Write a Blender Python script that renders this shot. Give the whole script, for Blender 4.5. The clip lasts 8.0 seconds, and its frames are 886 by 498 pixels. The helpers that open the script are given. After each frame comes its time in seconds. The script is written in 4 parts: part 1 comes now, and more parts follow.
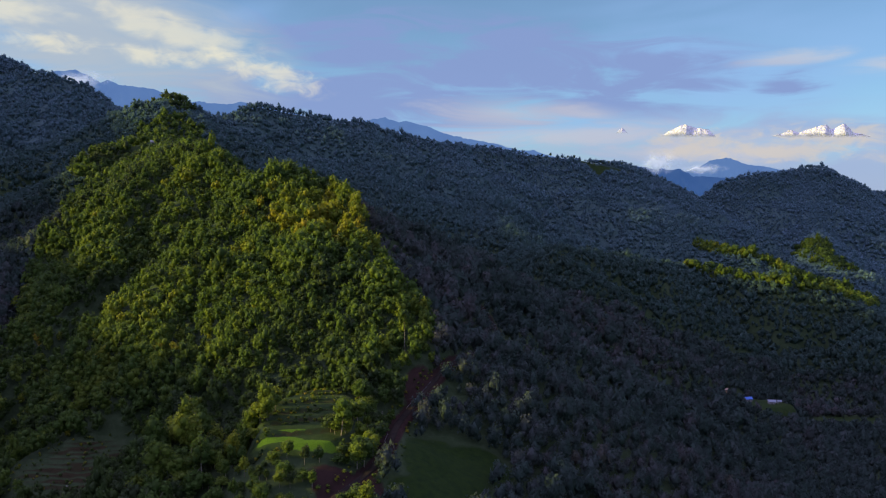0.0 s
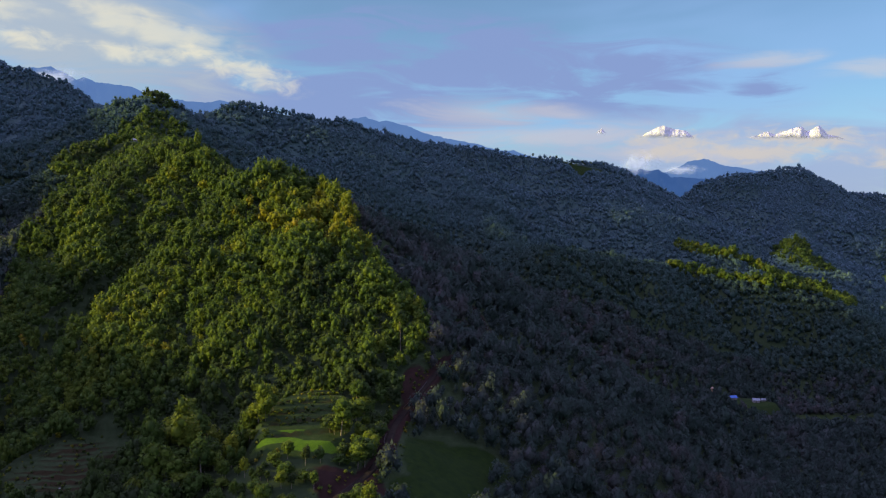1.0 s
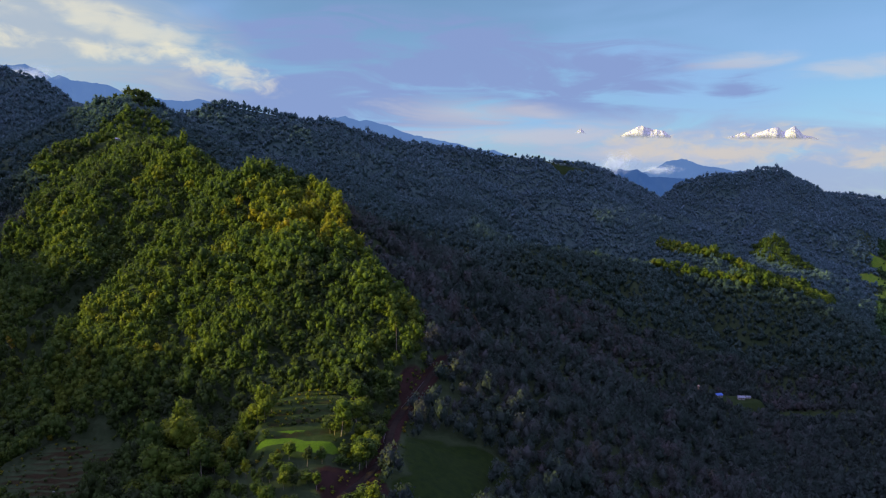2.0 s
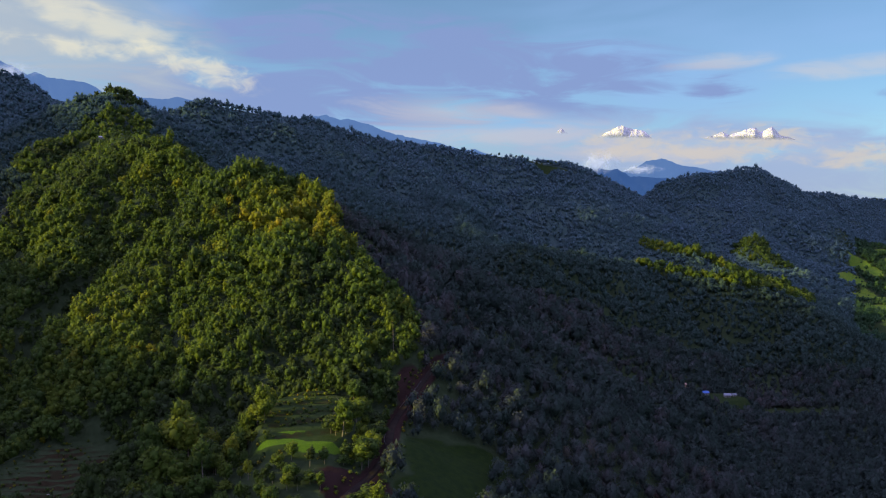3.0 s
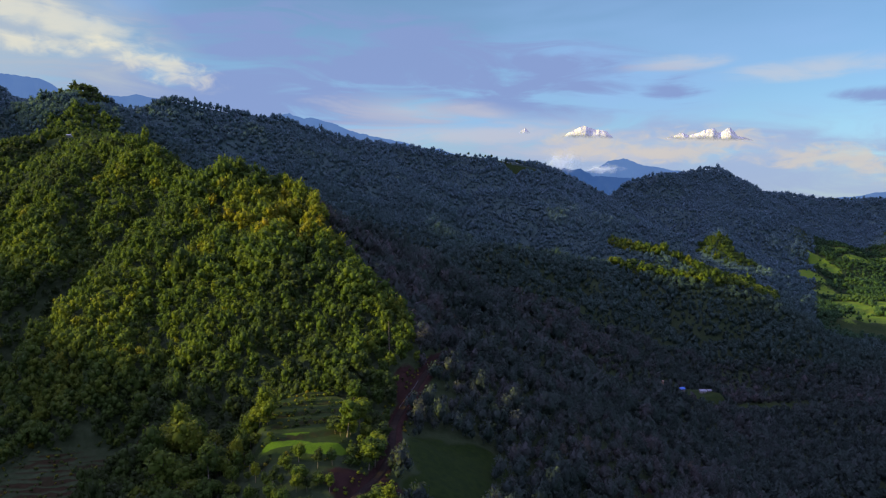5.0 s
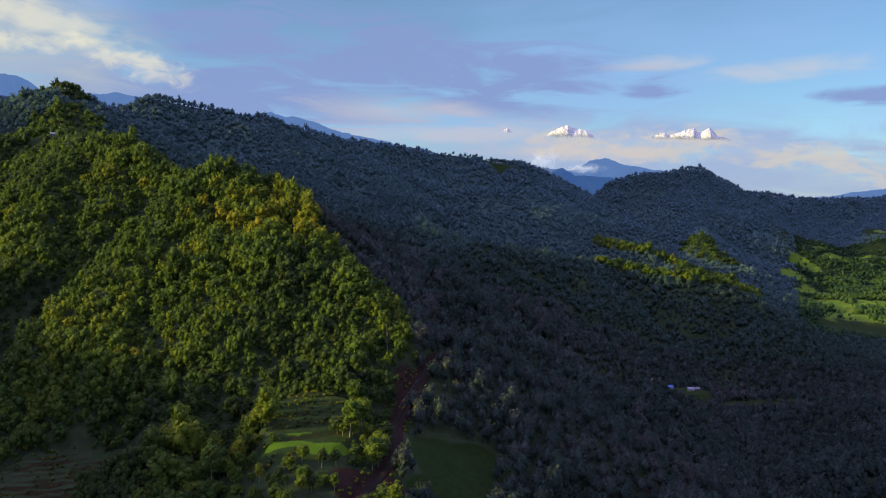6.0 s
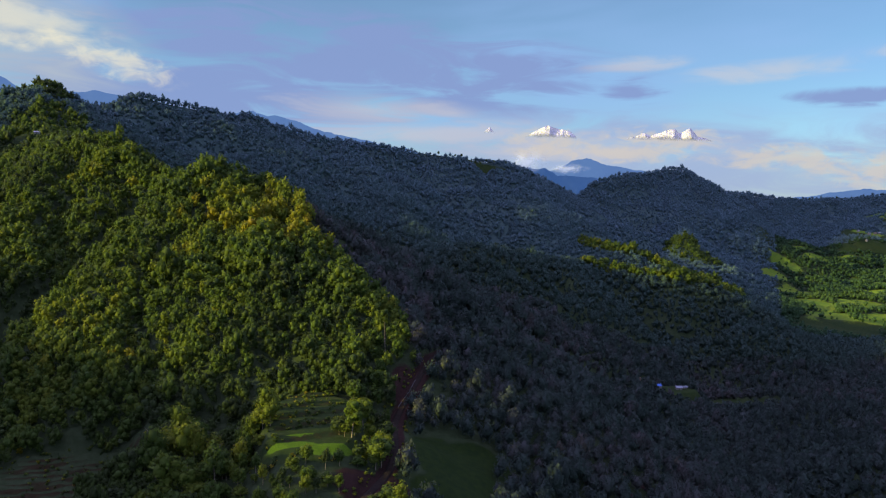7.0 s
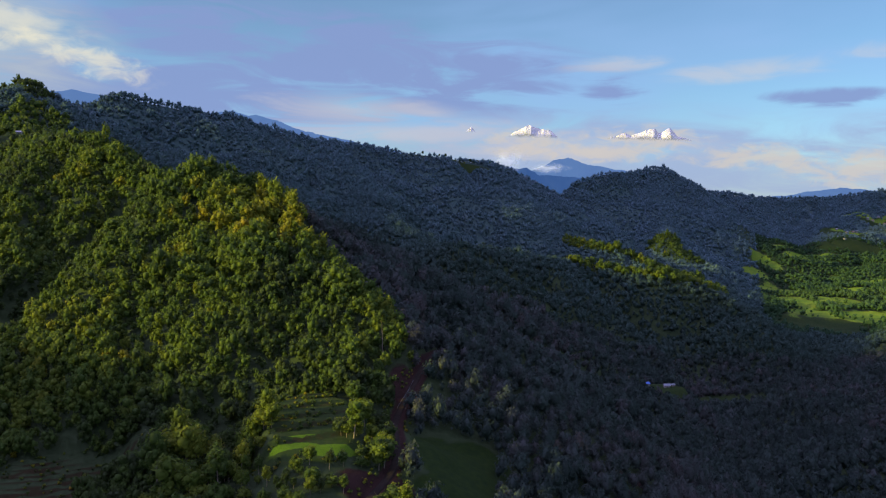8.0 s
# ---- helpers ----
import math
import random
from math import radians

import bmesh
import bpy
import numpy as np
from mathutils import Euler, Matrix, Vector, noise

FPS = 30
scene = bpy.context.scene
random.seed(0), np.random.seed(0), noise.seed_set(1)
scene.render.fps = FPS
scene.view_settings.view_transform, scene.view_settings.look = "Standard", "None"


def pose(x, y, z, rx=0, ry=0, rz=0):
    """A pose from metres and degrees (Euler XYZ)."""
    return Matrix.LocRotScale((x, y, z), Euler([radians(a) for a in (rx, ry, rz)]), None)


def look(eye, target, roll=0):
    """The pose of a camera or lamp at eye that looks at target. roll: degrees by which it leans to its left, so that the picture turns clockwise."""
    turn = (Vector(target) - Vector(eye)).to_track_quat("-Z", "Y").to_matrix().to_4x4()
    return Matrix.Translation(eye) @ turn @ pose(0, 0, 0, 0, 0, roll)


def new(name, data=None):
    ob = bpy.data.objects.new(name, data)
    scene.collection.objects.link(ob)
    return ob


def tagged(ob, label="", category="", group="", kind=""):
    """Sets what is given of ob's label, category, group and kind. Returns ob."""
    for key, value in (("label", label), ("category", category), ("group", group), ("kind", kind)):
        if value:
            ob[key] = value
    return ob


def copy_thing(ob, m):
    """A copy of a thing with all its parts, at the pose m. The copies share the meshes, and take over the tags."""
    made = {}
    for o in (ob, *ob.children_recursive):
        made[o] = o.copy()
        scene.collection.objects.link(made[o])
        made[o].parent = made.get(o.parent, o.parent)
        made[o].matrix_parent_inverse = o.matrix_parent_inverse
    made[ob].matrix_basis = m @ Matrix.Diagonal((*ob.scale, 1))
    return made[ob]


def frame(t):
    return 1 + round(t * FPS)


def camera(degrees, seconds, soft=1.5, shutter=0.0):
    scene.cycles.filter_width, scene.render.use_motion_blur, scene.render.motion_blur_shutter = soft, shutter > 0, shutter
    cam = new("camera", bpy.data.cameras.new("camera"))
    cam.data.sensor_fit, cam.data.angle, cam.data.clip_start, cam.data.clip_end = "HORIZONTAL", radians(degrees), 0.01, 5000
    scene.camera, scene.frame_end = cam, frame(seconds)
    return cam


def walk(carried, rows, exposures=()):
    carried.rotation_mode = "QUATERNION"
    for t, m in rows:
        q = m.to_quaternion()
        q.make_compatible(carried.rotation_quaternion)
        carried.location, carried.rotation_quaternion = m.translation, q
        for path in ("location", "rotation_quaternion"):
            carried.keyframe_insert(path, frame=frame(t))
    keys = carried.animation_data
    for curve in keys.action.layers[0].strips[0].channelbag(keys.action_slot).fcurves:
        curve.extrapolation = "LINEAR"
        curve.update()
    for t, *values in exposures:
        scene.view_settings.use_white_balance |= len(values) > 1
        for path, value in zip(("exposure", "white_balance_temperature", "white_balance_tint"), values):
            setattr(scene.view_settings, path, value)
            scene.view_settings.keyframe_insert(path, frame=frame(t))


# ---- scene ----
cam = camera(60.4, 8.0, soft=1.15)
PATH = [
    (0, (-1.022, 0.331, 252.284), (-1.021, 2.325, 252.136), 0.5),
    (0.5, (-5.477, 0.196, 252.286), (-5.448, 2.19, 252.138), 0.6),
    (1, (-9.92, 0.059, 252.311), (-9.863, 2.053, 252.163), 0.7),
    (1.5, (-14.353, -0.041, 252.344), (-14.268, 1.952, 252.196), 0.7),
    (3, (-27.598, -0.127, 252.592), (-27.433, 1.86, 252.442), 0.8),
    (3.5, (-32.013, -0.12, 252.641), (-31.822, 1.866, 252.491), 0.8),
    (4, (-36.437, -0.047, 252.696), (-36.222, 1.935, 252.546), 0.8),
    (4.5, (-40.861, 0.125, 252.747), (-40.621, 2.105, 252.597), 0.8),
    (6, (-54.0, 1.052, 252.99), (-53.686, 3.021, 252.838), 0.9),
    (6.5, (-58.35, 1.502, 253.04), (-58.012, 3.467, 252.888), 0.9),
    (7, (-62.669, 2.008, 253.091), (-62.306, 3.969, 252.939), 1.0),
    (7.5, (-66.959, 2.548, 253.134), (-66.571, 4.504, 252.982), 0.9),
    (8, (-71.234, 3.101, 253.16), (-70.821, 5.052, 253.008), 0.9),
]
walk(cam, [(t, look(eye, target, roll)) for t, eye, target, roll in PATH], [(0.0, 1.4), (8.0, 1.4)])

# ---- daylight: a low sun in the west, clouds over a blue sky ----
SUN_EL, SUN_AZ = 13.6, -97.0   # degrees above the horizon; clockwise from north (y)
sun = new("sun", bpy.data.lights.new("sun", "SUN"))
sun.data.energy, sun.data.angle, sun.data.color = 4.15, radians(2.4), (1.0, 0.85, 0.22)
sun_way = Vector((math.sin(radians(SUN_AZ)) * math.cos(radians(SUN_EL)), math.cos(radians(SUN_AZ)) * math.cos(radians(SUN_EL)), math.sin(radians(SUN_EL))))
sun.matrix_world = look(sun_way * 3000 + Vector((0, 800, 200)), (0, 800, 200))

world = bpy.data.worlds.new("sky")
scene.world = world
world.use_nodes = True


class Net:
    """A short way to write node trees."""

    def __init__(self, tree):
        self.tree = tree
        tree.nodes.clear()

    def node(self, kind, **values):
        n = self.tree.nodes.new(kind)
        for key, value in values.items():
            if key in n.inputs:
                self.put(n.inputs[key], value)
        return n

    def put(self, socket, value):
        if isinstance(value, bpy.types.NodeSocket):
            self.tree.links.new(value, socket)
        else:
            socket.default_value = value

    def math(self, op, a, b=0.0, c=0.0):
        n = self.tree.nodes.new("ShaderNodeMath")
        n.operation = op
        for s, v in zip(n.inputs, (a, b, c)):
            self.put(s, v)
        return n.outputs[0]

    def mix(self, f, a, b, blend="MIX"):
        n = self.tree.nodes.new("ShaderNodeMix")
        n.data_type, n.blend_type = "RGBA", blend
        self.put(n.inputs[0], f)
        self.put(n.inputs[6], a if isinstance(a, bpy.types.NodeSocket) else (*a, 1))
        self.put(n.inputs[7], b if isinstance(b, bpy.types.NodeSocket) else (*b, 1))
        return n.outputs[2]

    def step(self, v, lo, hi):
        n = self.tree.nodes.new("ShaderNodeMapRange")
        n.interpolation_type = "SMOOTHSTEP"
        for s, x in zip(n.inputs, (v, lo, hi, 0.0, 1.0)):
            self.put(s, x)
        return n.outputs[0]

    def vector(self, x, y, z=0.0):
        n = self.tree.nodes.new("ShaderNodeCombineXYZ")
        for s, v in zip(n.inputs, (x, y, z)):
            self.put(s, v)
        return n.outputs[0]

    def noise(self, at, scale, detail=4.0, rough=0.55, warp=0.0):
        n = self.tree.nodes.new("ShaderNodeTexNoise")
        self.put(n.inputs["Vector"], at)
        n.inputs["Scale"].default_value, n.inputs["Detail"].default_value = scale, detail
        n.inputs["Roughness"].default_value, n.inputs["Distortion"].default_value = rough, warp
        return n.outputs[0]


def make_sky():
    n = Net(world.node_tree)
    sky = n.node("ShaderNodeTexSky")
    sky.sky_type, sky.sun_disc = "NISHITA", False
    sky.sun_elevation, sky.sun_rotation = radians(SUN_EL), radians(SUN_AZ)
    sky.air_density, sky.dust_density, sky.ozone_density, sky.altitude = 1.0, 0.6, 2.5, 1200
    way = n.node("ShaderNodeTexCoord").outputs["Generated"]
    split = n.node("ShaderNodeSeparateXYZ", Vector=way)
    x, y, z = split.outputs
    az = n.math("MULTIPLY", n.math("ARCTAN2", x, y), 57.2958)
    el = n.math("MULTIPLY", n.math("ARCSINE", z), 57.2958)
    at = n.vector(n.math("MULTIPLY", az, 0.045), n.math("MULTIPLY", el, 0.20))
    wisps = n.noise(at, 2.6, 7, 0.58, 0.9)
    puffs = n.noise(n.vector(n.math("MULTIPLY", az, 0.12), n.math("MULTIPLY", el, 0.30), 3.0), 3.2, 5, 0.52, 0.4)
    fluff = n.noise(n.vector(n.math("MULTIPLY", az, 0.22), n.math("MULTIPLY", el, 0.46), 5.0), 2.6, 7, 0.58, 0.5)
    broad = n.noise(n.vector(n.math("MULTIPLY", az, 0.045), n.math("MULTIPLY", el, 0.16), 7.0), 1.1, 3, 0.5, 0.4)

    def patch(a, e, ra, re, lean=0.0):
        """1 at the middle of an oval part of the sky, 0 at its edge."""
        da = n.math("SUBTRACT", az, a)
        de = n.math("SUBTRACT", n.math("SUBTRACT", el, e), n.math("MULTIPLY", da, lean))
        d = n.math("ADD", n.math("POWER", n.math("DIVIDE", da, ra), 2.0), n.math("POWER", n.math("DIVIDE", de, re), 2.0))
        return n.math("SUBTRACT", 1.0, n.math("SQRT", d))

    color = n.mix(1.0, sky.outputs[0], (SKY_GAIN[0], SKY_GAIN[1], SKY_GAIN[2]), "MULTIPLY")

    def cloud(color, shape, patches, lo, hi, weight, strength, tint):
        cover = None
        for p in patches:
            p = n.math("MAXIMUM", patch(*p), 0.0)
            cover = p if cover is None else n.math("MAXIMUM", cover, p)
        amount = n.math("ADD", n.math("MULTIPLY", n.math("MULTIPLY", n.math("SUBTRACT", shape, 0.5), weight), n.math("MINIMUM", n.math("MULTIPLY", cover, 3.0), 1.0)), cover)
        f = n.math("MULTIPLY", n.step(amount, lo, hi), strength)
        return n.mix(f, color, tuple(c * CLOUD_GAIN for c in tint))

    # unseen broken cloud overhead and behind, extra bright to fill the shade; a thin white veil everywhere, then the
    # banks
    high = n.math("MULTIPLY", n.step(el, 18.0, 32.0), n.step(broad, 0.34, 0.56))
    turn = n.node("ShaderNodeVectorMath", Vector=way)
    turn.operation = "DOT_PRODUCT"
    n.put(turn.inputs[1], tuple(sun_way))
    facing = n.step(turn.outputs["Value"], -0.7, 0.9)   # cloud is brightest towards the sun
    lit = n.mix(facing, tuple(c * CLOUD_GAIN for c in (0.82, 0.73, 1.75)), tuple(c * CLOUD_GAIN for c in (2.85, 2.45, 5.8)))
    color = n.mix(n.math("MULTIPLY", high, 0.95), color, lit)
    color = n.mix(n.math("MULTIPLY", n.step(broad, 0.3, 0.75), 0.6), color, tuple(c * CLOUD_GAIN for c in (0.31, 0.54, 0.98)))
    VIOLET, PEARL, CREAM, ROSE = (0.215, 0.315, 0.65), (0.47, 0.54, 0.62), (0.98, 0.90, 0.66), (0.68, 0.65, 0.66)
    color = cloud(color, wisps, [(5, 9.4, 24, 4.2, -0.08), (-6, 6.6, 21, 3.0, -0.04), (17, 7.6, 7, 1.5), (24, 7.4, 3.4, 1.3), (38, 6.6, 6, 0.8)], 0.02, 0.72, 3.0, 0.92, VIOLET)
    color = cloud(color, wisps, [(-25, 10.2, 16, 5.5, -0.12), (-40, 12, 18, 8)], -0.3, 0.9, 2.2, 0.9, PEARL)
    color = cloud(color, puffs, [(-19, 10.9, 9, 1.5, -0.22), (-31, 11.5, 9, 1.6)], 0.0, 1.1, 2.2, 0.55, CREAM)
    color = cloud(color, fluff, [(-20.6, 9.2, 4.4, 1.0, -0.05), (-16.6, 9.5, 3.0, 0.9), (-12.4, 8.2, 5.4, 1.5, -0.20), (-27, 9.6, 4, 1.0)], 0.1, 1.1, 2.2, 0.6, CREAM)
    color = cloud(color, wisps, [(22, 1.8, 34, 5.0), (60, 1.8, 46, 5.0)], -0.1, 0.8, 2.0, 0.85, (0.36, 0.45, 0.70))
    color = cloud(color, wisps, [(4.5, 5.9, 10, 1.6, -0.03), (9, 4.2, 18, 1.5), (20, 3.2, 16, 1.5), (34, 8.6, 9, 1.0, 0.06), (44, 9.4, 9, 1.0), (24, 9.2, 5, 0.8, 0.06)], 0.05, 1.05, 2.8, 0.5, ROSE)
    color = cloud(color, fluff, [(34, 2.7, 6, 1.2), (41, 1.9, 7, 1.9), (26.5, 4.0, 6, 1.3), (18, 3.6, 4.5, 1.6), (23, 3.0, 9, 1.0)], 0.1, 0.9, 2.6, 0.75, (0.68, 0.62, 0.56))
    back = n.node("ShaderNodeBackground", Color=color, Strength=SKY_STRENGTH)
    out = n.node("ShaderNodeOutputWorld", Surface=back.outputs[0])


SKY_STRENGTH, SKY_GAIN, CLOUD_GAIN = 0.046, (0.90, 1.16, 1.32), 8.0
make_sky()

# ---- materials ----

def material(name):
    m = bpy.data.materials.new(name)
    m.use_nodes = True
    return m, Net(m.node_tree)


def finish(n, color, roughness=0.8, bump=None, amount=0.3, distance=0.2, **more):
    """A plain glossy surface with that colour and relief; returns its shader."""
    s = n.node("ShaderNodeBsdfPrincipled", **{"Base Color": color if isinstance(color, bpy.types.NodeSocket) else (*color, 1), "Roughness": roughness, **more})
    if bump is not None:
        b = n.node("ShaderNodeBump", Height=bump, Strength=amount, Distance=distance)
        n.put(s.inputs["Normal"], b.outputs[0])
    out = n.node("ShaderNodeOutputMaterial", Surface=s.outputs[0])
    return s, out


def ramp(n, f, stops):
    r = n.node("ShaderNodeValToRGB", Fac=f)
    e = r.color_ramp.elements
    while len(e) < len(stops):
        e.new(0.5)
    for el, (at, c) in zip(e, stops):
        el.position, el.color = at, (*c, 1)
    return r.outputs[0]


LEAF_TINTS = [(0.0, (0.035, 0.049, 0.018)), (0.35, (0.060, 0.096, 0.018)), (0.62, (0.112, 0.140, 0.018)), (0.86, (0.190, 0.172, 0.015)), (0.97, (0.22, 0.15, 0.018)), (1.0, (0.24, 0.14, 0.02))]


def leaf_material(name, by_object, stops=LEAF_TINTS, gloss=0.06):
    m, n = material(name)
    if by_object:
        tint = n.math("MULTIPLY", n.node("ShaderNodeObjectInfo").outputs["Random"], 0.68)
    else:
        a = n.node("ShaderNodeAttribute")
        a.attribute_name = "tint"
        tint = a.outputs["Fac"]
    leaf = n.node("ShaderNodeNewGeometry").outputs["Random Per Island"]
    at = n.node("ShaderNodeTexCoord").outputs["Object"]
    fine = n.noise(at, 1.7, 3)
    f = n.math("ADD", tint, n.math("MULTIPLY", n.math("SUBTRACT", leaf, 0.5), 0.16))
    color = ramp(n, f, stops)
    color = n.mix(1.0, color, n.mix(fine, (0.75, 0.75, 0.75), (1.25, 1.25, 1.25)), "MULTIPLY")
    s = n.node("ShaderNodeBsdfPrincipled", **{"Base Color": color, "Roughness": 0.60, "Specular IOR Level": gloss})
    t = n.node("ShaderNodeBsdfTranslucent", Color=color)
    mixed = n.node("ShaderNodeMixShader", Fac=0.42)
    n.put(mixed.inputs[1], s.outputs[0])
    n.put(mixed.inputs[2], t.outputs[0])
    n.node("ShaderNodeOutputMaterial", Surface=mixed.outputs[0])
    return m


LEAVES, WOODS = leaf_material("leaves", True), leaf_material("woodland_leaves", False)
# leaf tones from near to far, with blue distance haze put into the colour
HAZED_TINTS = [(0.0, (0.040, 0.062, 0.042)), (0.35, (0.060, 0.100, 0.078)), (0.7, (0.086, 0.140, 0.134)), (1.0, (0.102, 0.162, 0.168))]
# shaded copy of the leaf colours, darker and greyer
SHADE_TINTS = [(0.0, (0.032, 0.046, 0.036)), (0.3, (0.046, 0.068, 0.050)), (0.5, (0.062, 0.072, 0.060)), (0.75, (0.076, 0.070, 0.060)), (1.0, (0.090, 0.085, 0.054))]
# greener copy of the leaf colours, with valley haze put into the tone
GROVE = leaf_material("grove_leaves", False, [(0.0, (0.030, 0.062, 0.030)), (0.3, (0.046, 0.092, 0.036)), (0.6, (0.078, 0.125, 0.038)), (1.0, (0.12, 0.15, 0.04))])
SHADE_WOODS = leaf_material("shade_tinted_leaves", False, SHADE_TINTS, 0.06)
HAZED_WOODS = leaf_material("haze_tinted_leaves", False, HAZED_TINTS, 0.05)


def bark_material():
    m, n = material("bark")
    at = n.node("ShaderNodeTexCoord").outputs["Object"]
    g = n.noise(at, 3.0, 6)
    finish(n, ramp(n, g, [(0.3, (0.10, 0.075, 0.05)), (0.7, (0.24, 0.20, 0.15))]), 0.85, g, 0.6, 0.1)
    return m


def ground_material():
    """Undergrowth, bare red earth, fields, and grass in lit and shaded tones, by the plan's cover."""
    m, n = material("hillside_ground")
    at = n.node("ShaderNodeTexCoord").outputs["Object"]
    big, mid, fine = n.noise(at, 0.03, 5), n.noise(at, 0.35, 6), n.noise(at, 2.2, 5)

    def cover(name):
        a = n.node("ShaderNodeAttribute")
        a.attribute_name = name
        return a.outputs["Fac"]

    def edge(name):
        return n.step(n.math("ADD", cover(name), n.math("MULTIPLY", n.math("SUBTRACT", mid, 0.5), 0.7)), 0.35, 0.65)

    under = ramp(n, mid, [(0.25, (0.022, 0.034, 0.012)), (0.55, (0.032, 0.046, 0.018)), (0.8, (0.042, 0.058, 0.026))])
    patchy = n.math("ADD", n.math("MULTIPLY", mid, 0.6), n.math("MULTIPLY", big, 0.4))
    # grass tones with shade put into the colour, then with sun
    dim_meadow = ramp(n, patchy, [(0.3, (0.012, 0.022, 0.007)), (0.5, (0.020, 0.034, 0.008)), (0.72, (0.036, 0.042, 0.012))])
    lit_pasture = ramp(n, patchy, [(0.3, (0.045, 0.095, 0.012)), (0.45, (0.08, 0.14, 0.014)), (0.6, (0.13, 0.165, 0.018)), (0.75, (0.07, 0.11, 0.018))])
    earth = ramp(n, n.math("ADD", n.math("MULTIPLY", fine, 0.5), n.math("MULTIPLY", mid, 0.5)), [(0.3, (0.018, 0.011, 0.008)), (0.7, (0.034, 0.018, 0.013))])
    crop = ramp(n, patchy, [(0.3, (0.015, 0.013, 0.005)), (0.5, (0.026, 0.019, 0.008)), (0.7, (0.019, 0.025, 0.008))])
    # far forest floor, lightened and blued for haze to match the crowns
    hazed_floor = ramp(n, patchy, [(0.3, (0.042, 0.070, 0.056)), (0.5, (0.054, 0.088, 0.076)), (0.7, (0.064, 0.102, 0.090))])
    under = n.mix(cover("hazed_floor"), under, hazed_floor)
    color = n.mix(edge("dim_meadow"), under, dim_meadow)
    color = n.mix(edge("lit_pasture"), color, lit_pasture)
    # the same grass darkened further, for the clearing in deep shade
    color = n.mix(edge("shaded_lawn"), color, ramp(n, mid, [(0.3, (0.010, 0.020, 0.005)), (0.7, (0.019, 0.033, 0.006))]))
    color = n.mix(edge("field"), color, crop)
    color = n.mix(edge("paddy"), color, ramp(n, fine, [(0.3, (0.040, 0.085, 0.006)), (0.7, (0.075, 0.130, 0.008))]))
    color = n.mix(edge("soil"), color, earth)
    finish(n, color, 0.92, n.math("ADD", mid, n.math("MULTIPLY", fine, 0.4)), 0.8, 0.6, **{"Specular IOR Level": 0.04})
    return m


def plain_material(name, dark, light, scale=1.0, roughness=0.7, relief=0.2, **more):
    m, n = material(name)
    at = n.node("ShaderNodeTexCoord").outputs["Object"]
    g = n.noise(at, scale, 6)
    s = n.noise(at, scale * 0.2, 4)
    f = n.math("ADD", n.math("MULTIPLY", g, 0.6), n.math("MULTIPLY", s, 0.4))
    finish(n, ramp(n, f, [(0.35, dark), (0.65, light)]), roughness, g, relief, 0.05, **more)
    return m


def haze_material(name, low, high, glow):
    """Far ranges as a plain blue glow that stands in for kilometres of haze."""
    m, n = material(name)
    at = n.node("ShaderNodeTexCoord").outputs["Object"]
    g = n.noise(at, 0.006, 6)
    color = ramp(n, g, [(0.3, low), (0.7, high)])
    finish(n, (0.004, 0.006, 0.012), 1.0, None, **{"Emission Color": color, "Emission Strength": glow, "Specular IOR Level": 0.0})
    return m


def snow_material():
    m, n = material("snow")
    at = n.node("ShaderNodeTexCoord").outputs["Object"]
    g = n.noise(at, 0.02, 7, 0.65)
    # snow dulled for haze in its colour, with a faint glow added
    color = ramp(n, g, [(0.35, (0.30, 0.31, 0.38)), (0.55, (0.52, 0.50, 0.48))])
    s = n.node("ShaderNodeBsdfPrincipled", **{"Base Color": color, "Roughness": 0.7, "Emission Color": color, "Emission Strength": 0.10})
    b = n.node("ShaderNodeBump", Height=n.noise(at, 0.035, 6, 0.65), Strength=1.0, Distance=22.0)
    n.put(s.inputs["Normal"], b.outputs[0])
    clear = n.node("ShaderNodeBsdfTransparent")
    z = n.node("ShaderNodeSeparateXYZ", Vector=at).outputs[2]
    # the foot fades to clear, standing in for cloud before it
    f = n.step(n.math("ADD", z, n.math("MULTIPLY", n.math("SUBTRACT", n.noise(at, 0.012, 5), 0.5), 30.0)), -4.0, 26.0)
    mixed = n.node("ShaderNodeMixShader", Fac=f)
    n.put(mixed.inputs[1], clear.outputs[0])
    n.put(mixed.inputs[2], s.outputs[0])
    n.node("ShaderNodeOutputMaterial", Surface=mixed.outputs[0])
    return m


def mist_material():
    """Thin drifting cloud with ragged edges."""
    m, n = material("drifting_mist")
    at = n.node("ShaderNodeTexCoord").outputs["Object"]
    x, y, z = n.node("ShaderNodeSeparateXYZ", Vector=at).outputs
    r = n.math("SQRT", n.math("ADD", n.math("POWER", x, 2.0), n.math("POWER", z, 2.0)))
    g = n.noise(at, 1.6, 6, 0.6, 0.5)
    f = n.math("MULTIPLY", n.step(n.math("ADD", n.math("SUBTRACT", 0.8, r), n.math("MULTIPLY", n.math("SUBTRACT", g, 0.5), 1.6)), 0.0, 0.9), 0.8)
    s = n.node("ShaderNodeBsdfDiffuse", Color=(0.5, 0.52, 0.55, 1))
    # a weak glow added to the mist, in place of scattered light
    e = n.node("ShaderNodeEmission", Color=(0.42, 0.47, 0.60, 1), Strength=0.28)
    both = n.node("ShaderNodeAddShader")
    n.put(both.inputs[0], s.outputs[0])
    n.put(both.inputs[1], e.outputs[0])
    mixed = n.node("ShaderNodeMixShader", Fac=f)
    n.put(mixed.inputs[1], n.node("ShaderNodeBsdfTransparent").outputs[0])
    n.put(mixed.inputs[2], both.outputs[0])
    n.node("ShaderNodeOutputMaterial", Surface=mixed.outputs[0])
    return m


